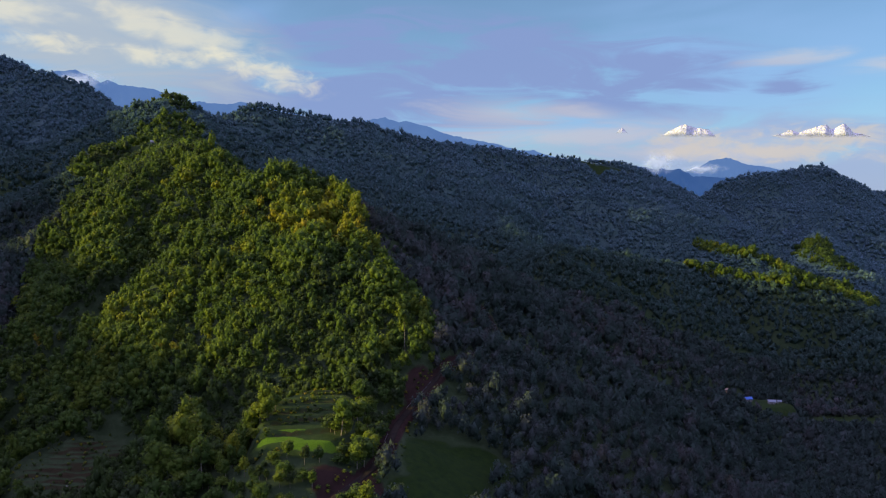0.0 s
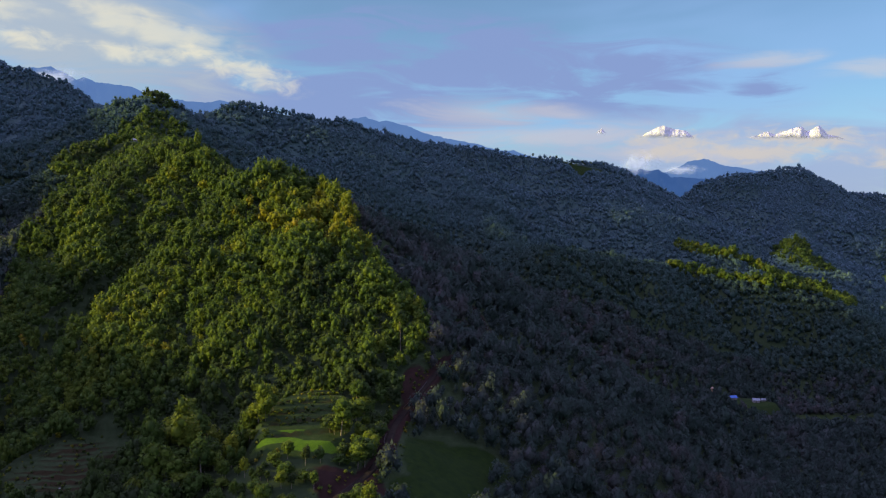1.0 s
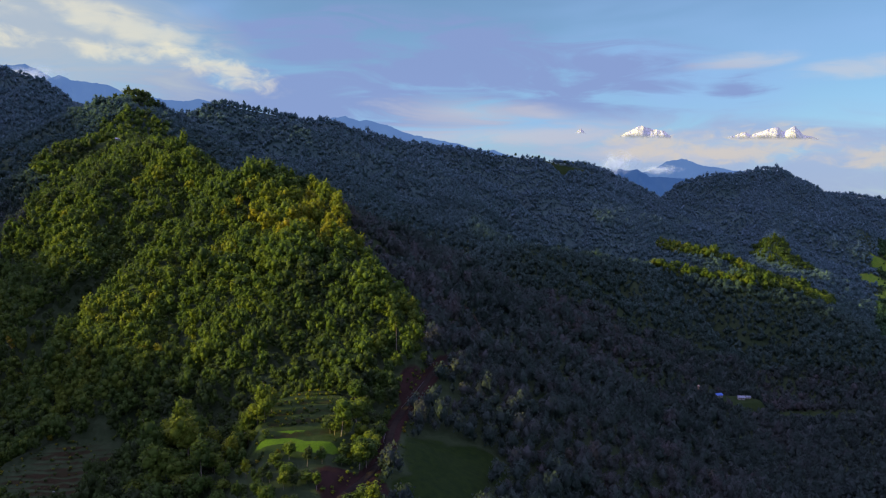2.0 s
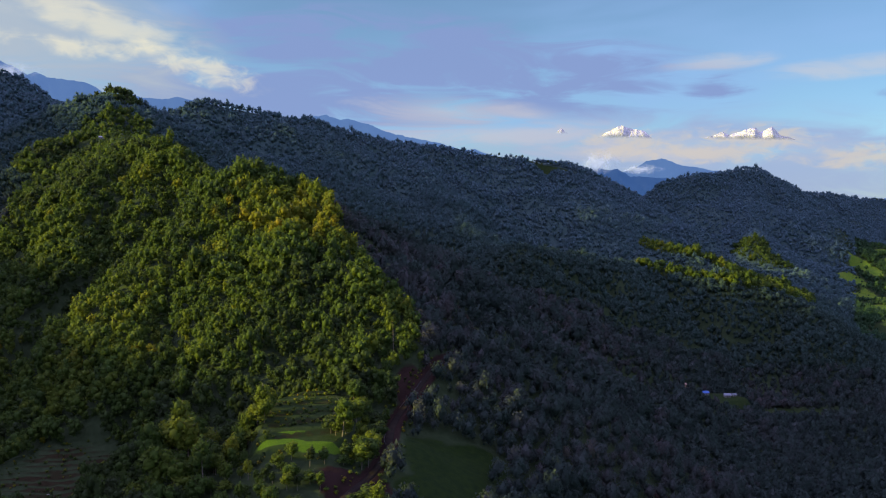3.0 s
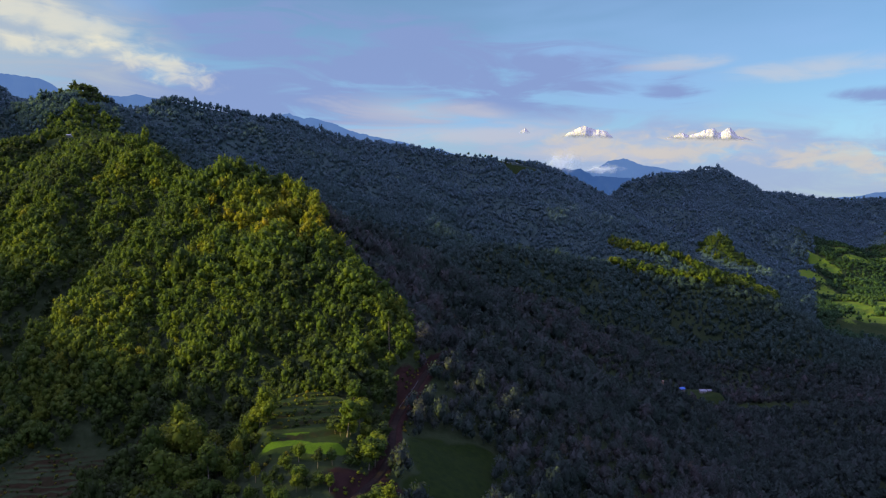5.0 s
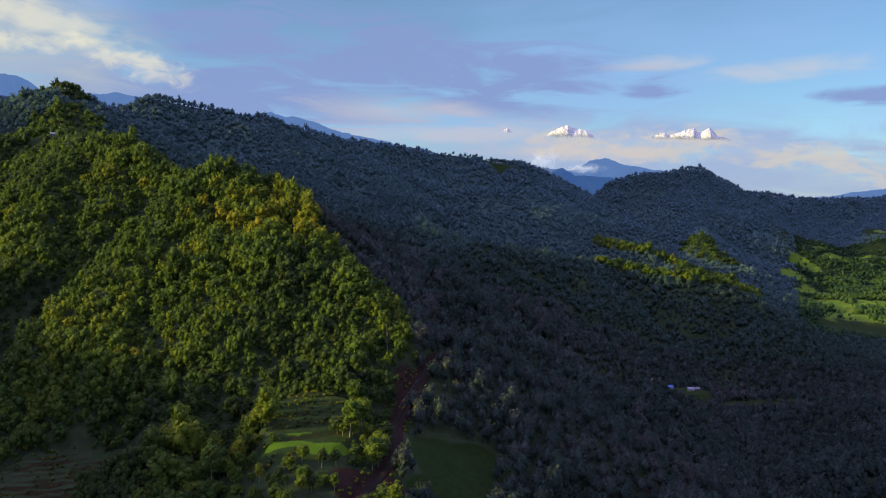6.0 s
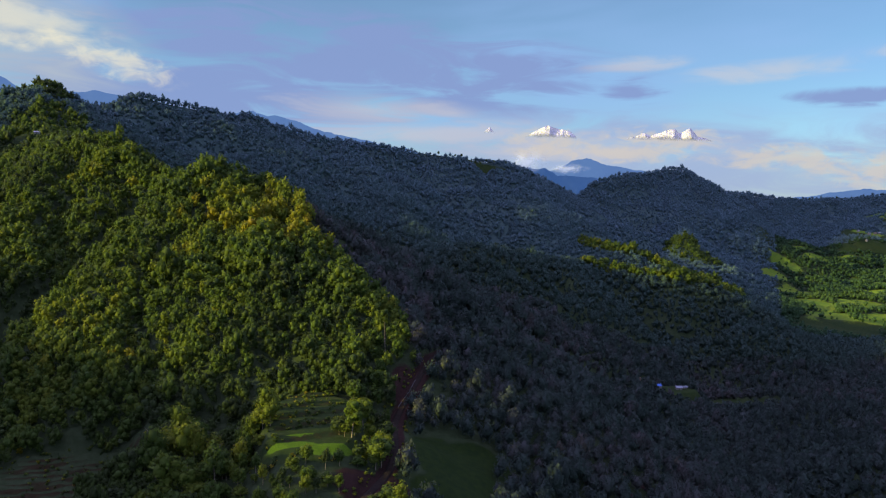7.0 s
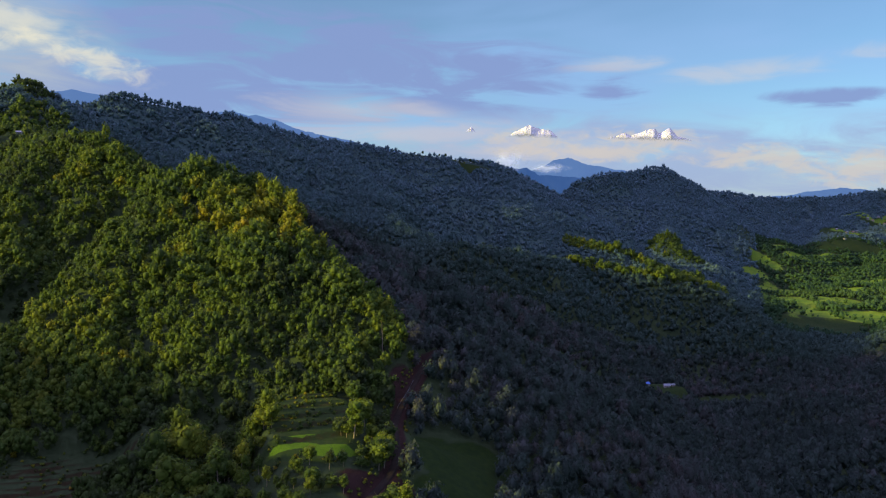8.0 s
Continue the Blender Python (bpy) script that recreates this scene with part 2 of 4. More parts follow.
MIST = mist_material()
BARK, GROUND = bark_material(), ground_material()
PLASTER = plain_material("limewash", (0.18, 0.17, 0.14), (0.30, 0.27, 0.22), 0.8, 0.85)
MUD = plain_material("ochre_mud_wall", (0.30, 0.17, 0.09), (0.45, 0.27, 0.15), 0.8, 0.9)
TIN_BLUE = plain_material("blue_painted_tin", (0.022, 0.08, 0.27), (0.038, 0.12, 0.36), 0.6, 0.45)
TIN_GREY = plain_material("galvanised_tin", (0.13, 0.145, 0.15), (0.24, 0.25, 0.27), 0.6, 0.4, 0.2, **{"Metallic": 0.4})
TIN_RUST = plain_material("rusty_tin", (0.22, 0.11, 0.06), (0.42, 0.26, 0.17), 0.7, 0.7)
JOINERY = plain_material("dark_joinery", (0.05, 0.035, 0.025), (0.10, 0.07, 0.05), 2.0, 0.6)
TARMAC = plain_material("worn_tarmac", (0.013, 0.010, 0.007), (0.026, 0.019, 0.012), 0.5, 0.95, 0.2, **{"Specular IOR Level": 0.08})
RAIL = plain_material("pale_rail", (0.06, 0.058, 0.056), (0.10, 0.096, 0.09), 1.0, 0.5)
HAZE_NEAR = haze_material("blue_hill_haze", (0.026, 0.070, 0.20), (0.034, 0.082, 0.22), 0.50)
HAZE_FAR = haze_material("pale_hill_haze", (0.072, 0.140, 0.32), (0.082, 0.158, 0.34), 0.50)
SNOW = snow_material()

# ---- the lie of the land: ridges with slopes, valleys and benches ----

def lattice(ix, iy, seed):
    """A repeatable random number between 0 and 1 for each whole-number cell."""
    n = (ix.astype(np.int64) * 374761393 + iy.astype(np.int64) * 668265263 + seed * 974711) & 0x7FFFFFFF
    n = ((n ^ (n >> 13)) * 1274126177) & 0x7FFFFFFF
    n = n ^ (n >> 16)
    return (n & 0xFFFFF) / float(0xFFFFF)


def rough(x, y, size, seed=0):
    """Smooth noise from -1 to 1 with bumps of about that size in metres."""
    u, v = np.asarray(x, float) / size, np.asarray(y, float) / size
    iu, iv = np.floor(u), np.floor(v)
    fu, fv = u - iu, v - iv
    fu, fv = fu * fu * (3 - 2 * fu), fv * fv * (3 - 2 * fv)
    a, b = lattice(iu, iv, seed), lattice(iu + 1, iv, seed)
    c, d = lattice(iu, iv + 1, seed), lattice(iu + 1, iv + 1, seed)
    return 2 * (a + (b - a) * fu + (c - a) * fv + (a - b - c + d) * fu * fv) - 1


# each ridge: slope of its flanks, roundness of its crest, and the crest's corners
# the long ridge at the back
BACK_RIDGE = [
    (0.50, 30, [(-2600, 2400, 800), (-1300, 1800, 622), (-800, 1600, 482), (-690, 1528, 404), (-600, 1470, 374), (-449, 1262, 396)]),
    (0.52, 22, [(-449, 1262, 396), (-420, 1330, 360), (-345, 1418, 404), (-250, 1450, 388), (-168, 1487, 378), (20, 1590, 345), (104, 1640, 344), (148, 1663, 338), (291, 1668, 327), (420, 1740, 312), (455, 1752, 297), (487, 1762, 266), (520, 1772, 247), (569, 1792, 230), (603, 1812, 198)]),
]
# the knoll and the ridge east of it
KNOLL_RIDGE = [
    (0.62, 30, [(603, 1812, 198), (672, 1870, 254), (720, 1890, 284), (781, 1920, 304), (856, 1960, 303), (905, 1990, 312), (971, 2005, 321), (997, 2010, 314), (1115, 2072, 268), (1400, 2110, 242), (1600, 2100, 247), (1750, 2080, 268), (1860, 2062, 292), (2000, 2040, 318), (2300, 2000, 350), (3200, 2100, 430)]),
]
# a mountain out of view in the west, added to shade the knoll
SHADE_MOUNTAIN = [
    (1.4, 60, [(-3300, 2100, 1300), (-1950, 2030, 1200), (-1780, 1740, 1200), (-1600, 1590, 1150)]),
]
# the sunlit hill
SUNLIT_HILL = [
    (0.60, 12, [(-449, 1262, 396), (-436, 1216, 366), (-410, 1120, 330), (-367, 972, 299), (-300, 870, 295), (-240, 764, 290), (-192, 700, 261), (-158, 658, 250), (-124, 630, 254), (-84, 473, 195), (-32, 390, 158), (-46, 335, 147), (-58, 298, 143), (-74, 240, 112), (-88, 120, 60)]),
    (0.95, 9, [(-58, 300, 141), (-104, 296, 137), (-114, 332, 142)]),
    (0.62, 8, [(-124, 632, 255), (-98, 600, 247), (-70, 570, 241), (-62, 520, 219), (-32, 437, 187), (-12, 408, 171), (-4, 388, 154)]),
]
# its shoulders above the western hollow, and the fill under the road
HILL_SHOULDERS = [
    (0.62, 12, [(-367, 972, 306), (-325, 800, 266), (-290, 740, 246), (-285, 660, 216), (-248, 585, 198), (-262, 500, 150), (-262, 420, 104)]),
    (0.60, 14, [(-367, 972, 306), (-407, 920, 297), (-414, 860, 262), (-450, 800, 226), (-520, 730, 196)]),
    (0.58, 16, [(-136, 614, 246), (-140, 556, 205), (-132, 500, 184), (-126, 460, 169), (-122, 430, 154)]),
    (0.55, 8, [(-56, 298, 143), (-36, 286, 141), (-24, 298, 142), (-18, 318, 143)]),
]
# its western rib, which ends above the ploughed plots
WEST_RIB = [
    (0.66, 8, [(-124, 632, 254), (-150, 610, 248), (-160, 580, 231), (-174, 546, 208), (-184, 516, 187), (-214, 494, 157), (-228, 466, 134), (-232, 430, 112)]),
]
# the western ridge, mostly out of view, shaped to cast shade on the hill
SHADE_RIDGE = [
    (0.55, 30, [(-1300, 1800, 610), (-1130, 1250, 560), (-1000, 900, 440), (-720, 620, 284), (-650, 522, 294), (-620, 446, 261), (-560, 350, 261), (-500, 255, 253), (-400, 60, 200)]),
]
# spurs of the back ridge
BACK_SPURS = [
    (0.50, 18, [(440, 1690, 270), (430, 1500, 206), (468, 1384, 158), (492, 1342, 160), (526, 1310, 148), (570, 1286, 127), (620, 1236, 104), (680, 1200, 80), (860, 1230, 40)]),
    (0.55, 16, [(20, 1590, 345), (78, 1230, 220), (110, 1000, 178), (137, 900, 182), (80, 800, 140)]),
    (0.58, 14, [(137, 900, 182), (240, 960, 168), (343, 1008, 152), (382, 984, 147), (425, 945, 140), (470, 951, 132), (528, 990, 113), (600, 1090, 92), (660, 1178, 80), (720, 1210, 64)]),
]
FAR_SPURS = [
    (0.50, 18, [(-168, 1487, 378), (-90, 1250, 270), (-40, 1050, 190), (-10, 900, 150)]),
    (0.50, 18, [(957, 2000, 321), (800, 1620, 172), (712, 1468, 147), (732, 1405, 130), (745, 1340, 100)]),
    (0.50, 20, [(997, 2010, 314), (1020, 1800, 215), (990, 1740, 180)]),
    (0.34, 40, [(1750, 2080, 245), (1350, 1800, 160), (1150, 1680, 84), (1100, 1550, 54)]),
]
# the spur with the road's bend, and the round one below the road
ROAD_SPURS = [
    (0.55, 14, [(-120, 640, 238), (-30, 680, 216), (42, 650, 173), (95, 666, 155), (150, 676, 132), (200, 682, 102), (226, 690, 80)]),
    (0.62, 12, [(-12, 392, 152), (32, 424, 153), (70, 434, 130), (102, 442, 92), (140, 450, 50)]),
]
# low mound east of the stream
LOW_MOUND = [
    (0.30, 30, [(250, 480, 42), (380, 500, 58), (520, 540, 84), (800, 620, 130)]),
]
RIDGES = BACK_RIDGE + KNOLL_RIDGE + SHADE_MOUNTAIN + SUNLIT_HILL + HILL_SHOULDERS + WEST_RIB + SHADE_RIDGE + BACK_SPURS + FAR_SPURS + ROAD_SPURS + LOW_MOUND

# gullies: depth, width and course
CUTS = [
    (22, 15, [(-200, 650), (-208, 610), (-214, 580), (-224, 540), (-246, 488), (-248, 430), (-225, 360)]),
    (7, 8, [(-106, 622), (-92, 580), (-84, 550), (-72, 500)]),
    (11, 22, [(-352, 800), (-345, 720), (-330, 640), (-310, 560), (-290, 480)]),
    (14, 15, [(-136, 424), (-146, 400), (-168, 366), (-190, 335), (-205, 300)]),
    (12, 14, [(-262, 760), (-262, 700), (-250, 640), (-236, 580)]),
]


def smooth(t):
    t = np.clip(t, 0, 1)
    return t * t * (3 - 2 * t)


def crest_height(x, y, slope, r, line):
    best, nearest = np.full(x.shape, -1e4), np.full(x.shape, 1e9)
    for (ax, ay, az), (bx, by, bz) in zip(line, line[1:]):
        dx, dy = bx - ax, by - ay
        t = np.clip(((x - ax) * dx + (y - ay) * dy) / (dx * dx + dy * dy), 0, 1)
        d = np.hypot(x - ax - t * dx, y - ay - t * dy)
        best = np.maximum(best, az + (bz - az) * t - slope * (np.sqrt(d * d + r * r) - r))
        nearest = np.minimum(nearest, d)
    return best, nearest


def bare_height(x, y):
    """Height of the land before terraces and the road are cut into it."""
    x, y = np.asarray(x, float), np.asarray(y, float)
    wx = x + 17 * rough(x, y, 140, 3) + 9 * rough(x, y, 48, 4)
    wy = y + 17 * rough(x, y, 140, 5) + 9 * rough(x, y, 48, 6)
    near = np.clip((y - 250) / 500, 0.25, 1)
    near = near * (0.22 + 0.78 * smooth((y - 1120) / 130))
    wx, wy = x + (wx - x) * near, y + (wy - y) * near
    floor = 22 + 0.052 * np.clip(y - 450, 0, 1800) + 70 * np.clip((-x - 60) / 160, 0, 1)
    k = 7.0
    total, nearest = np.exp((floor - 150) / k), np.full(x.shape, 1e9)
    for slope, r, line in RIDGES:
        crest, away = crest_height(wx, wy, slope, r, line)
        total, nearest = total + np.exp((crest - 150) / k), np.minimum(nearest, away)
    h = 150 + k * np.log(total)
    # side gullies that start below the crests
    gully = 22 * (1 - np.abs(rough(x + 0.4 * y, y - 0.3 * x, 95, 8))) ** 3 + 8 * (1 - np.abs(rough(x, y, 46, 9))) ** 3
    h = h - (gully - 5) * np.clip((y - 300) / 260, 0.08, 1) * np.clip(nearest / 55 - 0.12, 0, 1) * np.clip((h - 45) / 40, 0, 1)
    # broad hollows between the spurs of the back ridge
    hollow = 26 * (1 - np.abs(rough(x + 0.35 * y, 0.6 * y, 170, 15))) ** 2
    h = h - hollow * smooth((y - 1180) / 160) * smooth((1350 - x) / 300) * np.clip(nearest / 90 - 0.25, 0, 1) * np.clip((h - 90) / 60, 0, 1)
    for depth, width, line in CUTS:
        best = np.full(x.shape, 1e9)
        for (ax, ay), (bx, by) in zip(line, line[1:]):
            t = np.clip(((x - ax) * (bx - ax) + (y - ay) * (by - ay)) / ((bx - ax) ** 2 + (by - ay) ** 2), 0, 1)
            best = np.minimum(best, np.hypot(x - ax - t * (bx - ax), y - ay - t * (by - ay)))
        h = h - depth * np.exp(-(best / width) ** 2)
    h = h + 1.2 * rough(x, y, 22, 11) + 0.5 * rough(x, y, 9, 12)
    drop = np.clip((np.hypot(x, y - 800) - 2600) / 2000, 0, 1)
    return h * (1 - drop) + 20 * drop

# where the land is cleared: middle, half-width, half-depth
ROAD = [(-68, 234), (-54, 259), (-41, 275), (-31, 289), (-25, 306), (-23, 324), (-21, 341), (-14, 360), (-4, 379), (6, 400), (22, 434), (38, 472), (32, 520), (8, 545), (0, 570), (12, 602), (30, 640), (46, 664), (60, 700), (40, 760)]
NEAR_CLEARINGS = [
    ("shaded_lawn", 0, 309, 17, 28), ("shaded_lawn", 16, 330, 14, 12), ("shaded_lawn", -8, 284, 14, 13),
    ("dim_meadow", -57, 337, 19, 26), ("dim_meadow", -58, 303, 22, 10), ("paddy", -67, 304.5, 8, 3), ("paddy", -51, 300, 11, 4), ("paddy", -60, 312, 8, 1.6),
    ("field", -176, 364, 34, 25), ("field", -150, 372, 14, 10),
    ("dim_meadow", 392, 698, 62, 14), ("dim_meadow", 480, 708, 34, 9), ("dim_meadow", 256, 684, 18, 14), ("dim_meadow", 272, 664, 26, 12), ("dim_meadow", 286, 668, 30, 15),
]
VALLEY_PASTURES = [
    ("lit_pasture", 1026, 1578, 22, 56), ("lit_pasture", 950, 1480, 30, 54), ("lit_pasture", 902, 1368, 30, 50), ("lit_pasture", 845, 1230, 44, 76), ("lit_pasture", 812, 1120, 50, 56), ("dim_meadow", 760, 1040, 80, 60),
    ("lit_pasture", 890, 1088, 92, 44), ("lit_pasture", 934, 1214, 52, 38), ("lit_pasture", 1020, 1190, 60, 26), ("lit_pasture", 1190, 1402, 74, 26), ("lit_pasture", 1060, 1340, 40, 24), ("lit_pasture", 1190, 1648, 80, 14), ("dim_meadow", 1350, 1690, 100, 24),
    ("lit_pasture", 1130, 1590, 48, 22), ("lit_pasture", 1440, 1800, 60, 20), ("lit_pasture", 1600, 1930, 80, 24),
]
OTHER_CLEARINGS = [
    ("dim_meadow", 1400, 1785, 60, 40), ("dim_meadow", 1610, 1890, 90, 44), ("dim_meadow", 290, 1672, 130, 16), ("dim_meadow", -366, 950, 16, 44), ("soil", -36, 282, 14, 10), ("soil", -13, 371, 8, 14), ("soil", 42, 654, 15, 13), ("soil", 95, 352, 14, 5), ("soil", 120, 372, 16, 4),
]
CLEARINGS = NEAR_CLEARINGS + VALLEY_PASTURES + OTHER_CLEARINGS


def oval(x, y, cx, cy, rx, ry):
    return 1 - np.sqrt(((x - cx) / rx) ** 2 + ((y - cy) / ry) ** 2)


def along(x, y, line):
    """Distance to a line on the plan and the place along it, as a whole and a part of a stretch."""
    best, where = np.full(np.shape(x), 1e9), np.zeros(np.shape(x))
    for i, ((ax, ay), (bx, by)) in enumerate(zip(line, line[1:])):
        dx, dy = bx - ax, by - ay
        t = np.clip(((x - ax) * dx + (y - ay) * dy) / (dx * dx + dy * dy), 0, 1)
        d = np.hypot(x - ax - t * dx, y - ay - t * dy)
        where = np.where(d < best, i + t, where)
        best = np.minimum(best, d)
    return best, where


def curve_line(line, step=4.0):
    """The same line with its corners rounded, as many short stretches."""
    p = [Vector((*q, 0)) for q in line]
    p = [2 * p[0] - p[1], *p, 2 * p[-1] - p[-2]]
    out = []
    for a, b, c, d in zip(p, p[1:], p[2:], p[3:]):
        count = max(2, int((c - b).length / step))
        for i in range(count):
            t = i / count
            v = 0.5 * (2 * b + (c - a) * t + (2 * a - 5 * b + 4 * c - d) * t * t + (3 * b - a - 3 * c + d) * t ** 3)
            out.append((v.x, v.y))
    return out


ROAD_LINE = curve_line(ROAD)
road_z = bare_height(np.array([p[0] for p in ROAD_LINE]), np.array([p[1] for p in ROAD_LINE]))
road_z = np.convolve(np.pad(road_z, 5, mode="edge"), np.ones(11) / 11, mode="valid")


def cover(x, y, kind):
    """How far a place lies inside the clearings of that kind."""
    x, y = np.asarray(x, float), np.asarray(y, float)
    best = np.full(x.shape, -1.0)
    wob = 0.30 * rough(x, y, 30, 21) + 0.16 * rough(x, y, 11, 22)
    for k, cx, cy, rx, ry in CLEARINGS:
        if k == kind:
            best = np.maximum(best, oval(x, y, cx, cy, rx, ry))
    return np.clip(0.5 + 1.6 * (best + wob * (best > -0.9)), 0, 1)


def terrace_slope(x, y):
    """The slope that the sunlit terraces step down."""
    return 150.8 + 0.125 * (y - 299) - 0.03 * (x + 56) + 0.45 * rough(x, y, 25, 31)


def height(x, y):
    """The finished lie of the land, with the terraces, benches and the road cut into it."""
    x, y = np.asarray(x, float), np.asarray(y, float)
    h = bare_height(x, y)
    # terraced plots on the sunlit hill, walls about 1 m high
    m = smooth(oval(x, y, -58, 328, 30, 42) * 3)
    plane = terrace_slope(x, y)
    s = plane / 1.4
    stepped = 1.4 * (np.floor(s) + smooth((s - np.floor(s) - 0.82) / 0.18))
    h = h + (stepped - h) * m
    # ploughed plots in the shaded hollow
    m = smooth(oval(x, y, -178, 364, 46, 34) * 3)
    plane = 112 + 0.30 * (y - 350) - 0.05 * (x + 176) + 1.0 * rough(x, y, 20, 32)
    s = plane / 1.3
    stepped = 1.3 * (np.floor(s) + smooth((s - np.floor(s) - 0.7) / 0.3))
    h = h + (stepped - h) * m
    # benches with houses
    for cx, cy, rx, ry, z in ((284, 674, 46, 24, 65.5), (400, 706, 90, 24, 42), (500, 716, 44, 24, 42), (256, 692, 18, 14, 70), (-368, 980, 26, 18, 311)):
        m = smooth(oval(x, y, cx, cy, rx, ry) * 2.5)
        h = h + (z - h) * m
    d, where = along(x, y, ROAD_LINE)
    i = np.clip(where.astype(int), 0, len(road_z) - 2)
    rz = road_z[i] + (road_z[i + 1] - road_z[i]) * (where - i)
    return h + (rz - h) * (1 - smooth((d - 2.6) / 3.6))


def raw_mesh(name, co, faces, mat, attributes=(), soft=False):
    """A mesh from arrays of corners and triangles (or quads)."""
    me = bpy.data.meshes.new(name)
    n, k = len(faces), faces.shape[1]
    me.vertices.add(len(co))
    me.vertices.foreach_set("co", np.ascontiguousarray(co, np.float32).ravel())
    me.loops.add(n * k)
    me.loops.foreach_set("vertex_index", np.ascontiguousarray(faces, np.int32).ravel())
    me.polygons.add(n)
    me.polygons.foreach_set("loop_start", np.arange(0, n * k, k, dtype=np.int32))
    if soft:
        me.polygons.foreach_set("use_smooth", np.ones(n, bool))
    me.update(calc_edges=True)
    for key, values in attributes:
        me.attributes.new(key, "FLOAT", "POINT").data.foreach_set("value", np.ascontiguousarray(values, np.float32))
    me.materials.append(mat)
    return me


def spaced(stops):
    """Grid lines: from each (start, step) on with that step, to the last start."""
    out = []
    for (a, step), (b, _) in zip(stops, stops[1:]):
        out.append(np.arange(a, b - step * 0.3, step))
    return np.concatenate([*out, [stops[-1][0]]])


def make_ground():
    gx = spaced([(-4900, 300), (-2500, 80), (-1300, 24), (-480, 7), (-240, 4), (-100, 1.6), (30, 4), (200, 6), (720, 12), (1400, 30), (2000, 90), (3200, 300), (5000, 1)])
    gy = spaced([(-2600, 300), (-500, 60), (120, 8), (240, 1.6), (390, 5), (720, 6.5), (1200, 12), (2200, 40), (2800, 150), (4950, 1)])
    X, Y = np.meshgrid(gx, gy)
    Z = height(X, Y)
    co = np.stack([X, Y, Z], -1).reshape(-1, 3)
    w = len(gx)
    i = (np.arange(len(gy) - 1)[:, None] * w + np.arange(w - 1)[None]).ravel()
    faces = np.stack([i, i + 1, i + w + 1, i + w], 1)
    x, y = co[:, 0], co[:, 1]
    d, _ = along(x, y, ROAD_LINE)
    soil = np.maximum(cover(x, y, "soil"), np.clip(1.1 - (d - 2.6) / 3.0, 0, 1) * np.clip(1.0 + 0.6 * rough(x, y, 26, 41), 0, 1))
    s = terrace_slope(x, y) / 1.4
    riser = smooth((oval(x, y, -58, 330, 25, 38) - 0.05) * 4) * (np.mod(s, 1) > 0.72)
    s = (112 + 0.30 * (y - 350) - 0.05 * (x + 176) + 1.0 * rough(x, y, 20, 32)) / 1.3
    rows = np.where(np.mod(s, 1) > 0.6, 0.3, 1.0) * np.clip(0.85 + 0.5 * rough(x, y, 9, 43), 0, 1)
    me = raw_mesh("ground", co, faces, GROUND, (("dim_meadow", cover(x, y, "dim_meadow")), ("lit_pasture", cover(x, y, "lit_pasture")), ("shaded_lawn", cover(x, y, "shaded_lawn")), ("field", np.maximum(cover(x, y, "field") * rows, 0.5 * riser)), ("paddy", cover(x, y, "paddy") * (1 - 0.6 * riser)), ("soil", soil), ("hazed_floor", 0.85 * smooth((y - 1000) / 320) * (1 - smooth((x - 0.60 * y + 10) / 60) * smooth((1780 - y) / 60)))), True)
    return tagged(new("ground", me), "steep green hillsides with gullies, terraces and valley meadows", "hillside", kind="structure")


ground = make_ground()


def make_road():
    """A ribbon of tarmac with a worn, crowned top and thick edges."""
    co, faces = [], []
    pts = [Vector((x, y, z)) for (x, y), z in zip(ROAD_LINE, road_z)]
    for i, p in enumerate(pts):
        a, b = pts[max(i - 1, 0)], pts[min(i + 1, len(pts) - 1)]
        side = (b - a).cross(Vector((0, 0, 1))).normalized()
        for k, (off, up) in enumerate(((-1.7, -0.5), (-1.7, 0.14), (-0.8, 0.21), (0, 0.24), (0.8, 0.21), (1.7, 0.14), (1.7, -0.5))):
            wob = 0.18 * rough(np.array(p.x + k * 7), np.array(p.y), 6, 51)
            co.append(p + side * (off + float(wob) * (abs(off) > 1.5)) + Vector((0, 0, up)))
        if i:
            for k in range(6):
                q = (i - 1) * 7 + k
                faces.append((q, q + 1, q + 8, q + 7))
    me = raw_mesh("road", np.array([tuple(c) for c in co]), np.array(faces), TARMAC, (), True)
    return tagged(new("road", me), "narrow worn hill road cut into red earth", "road", kind="structure")


make_road()


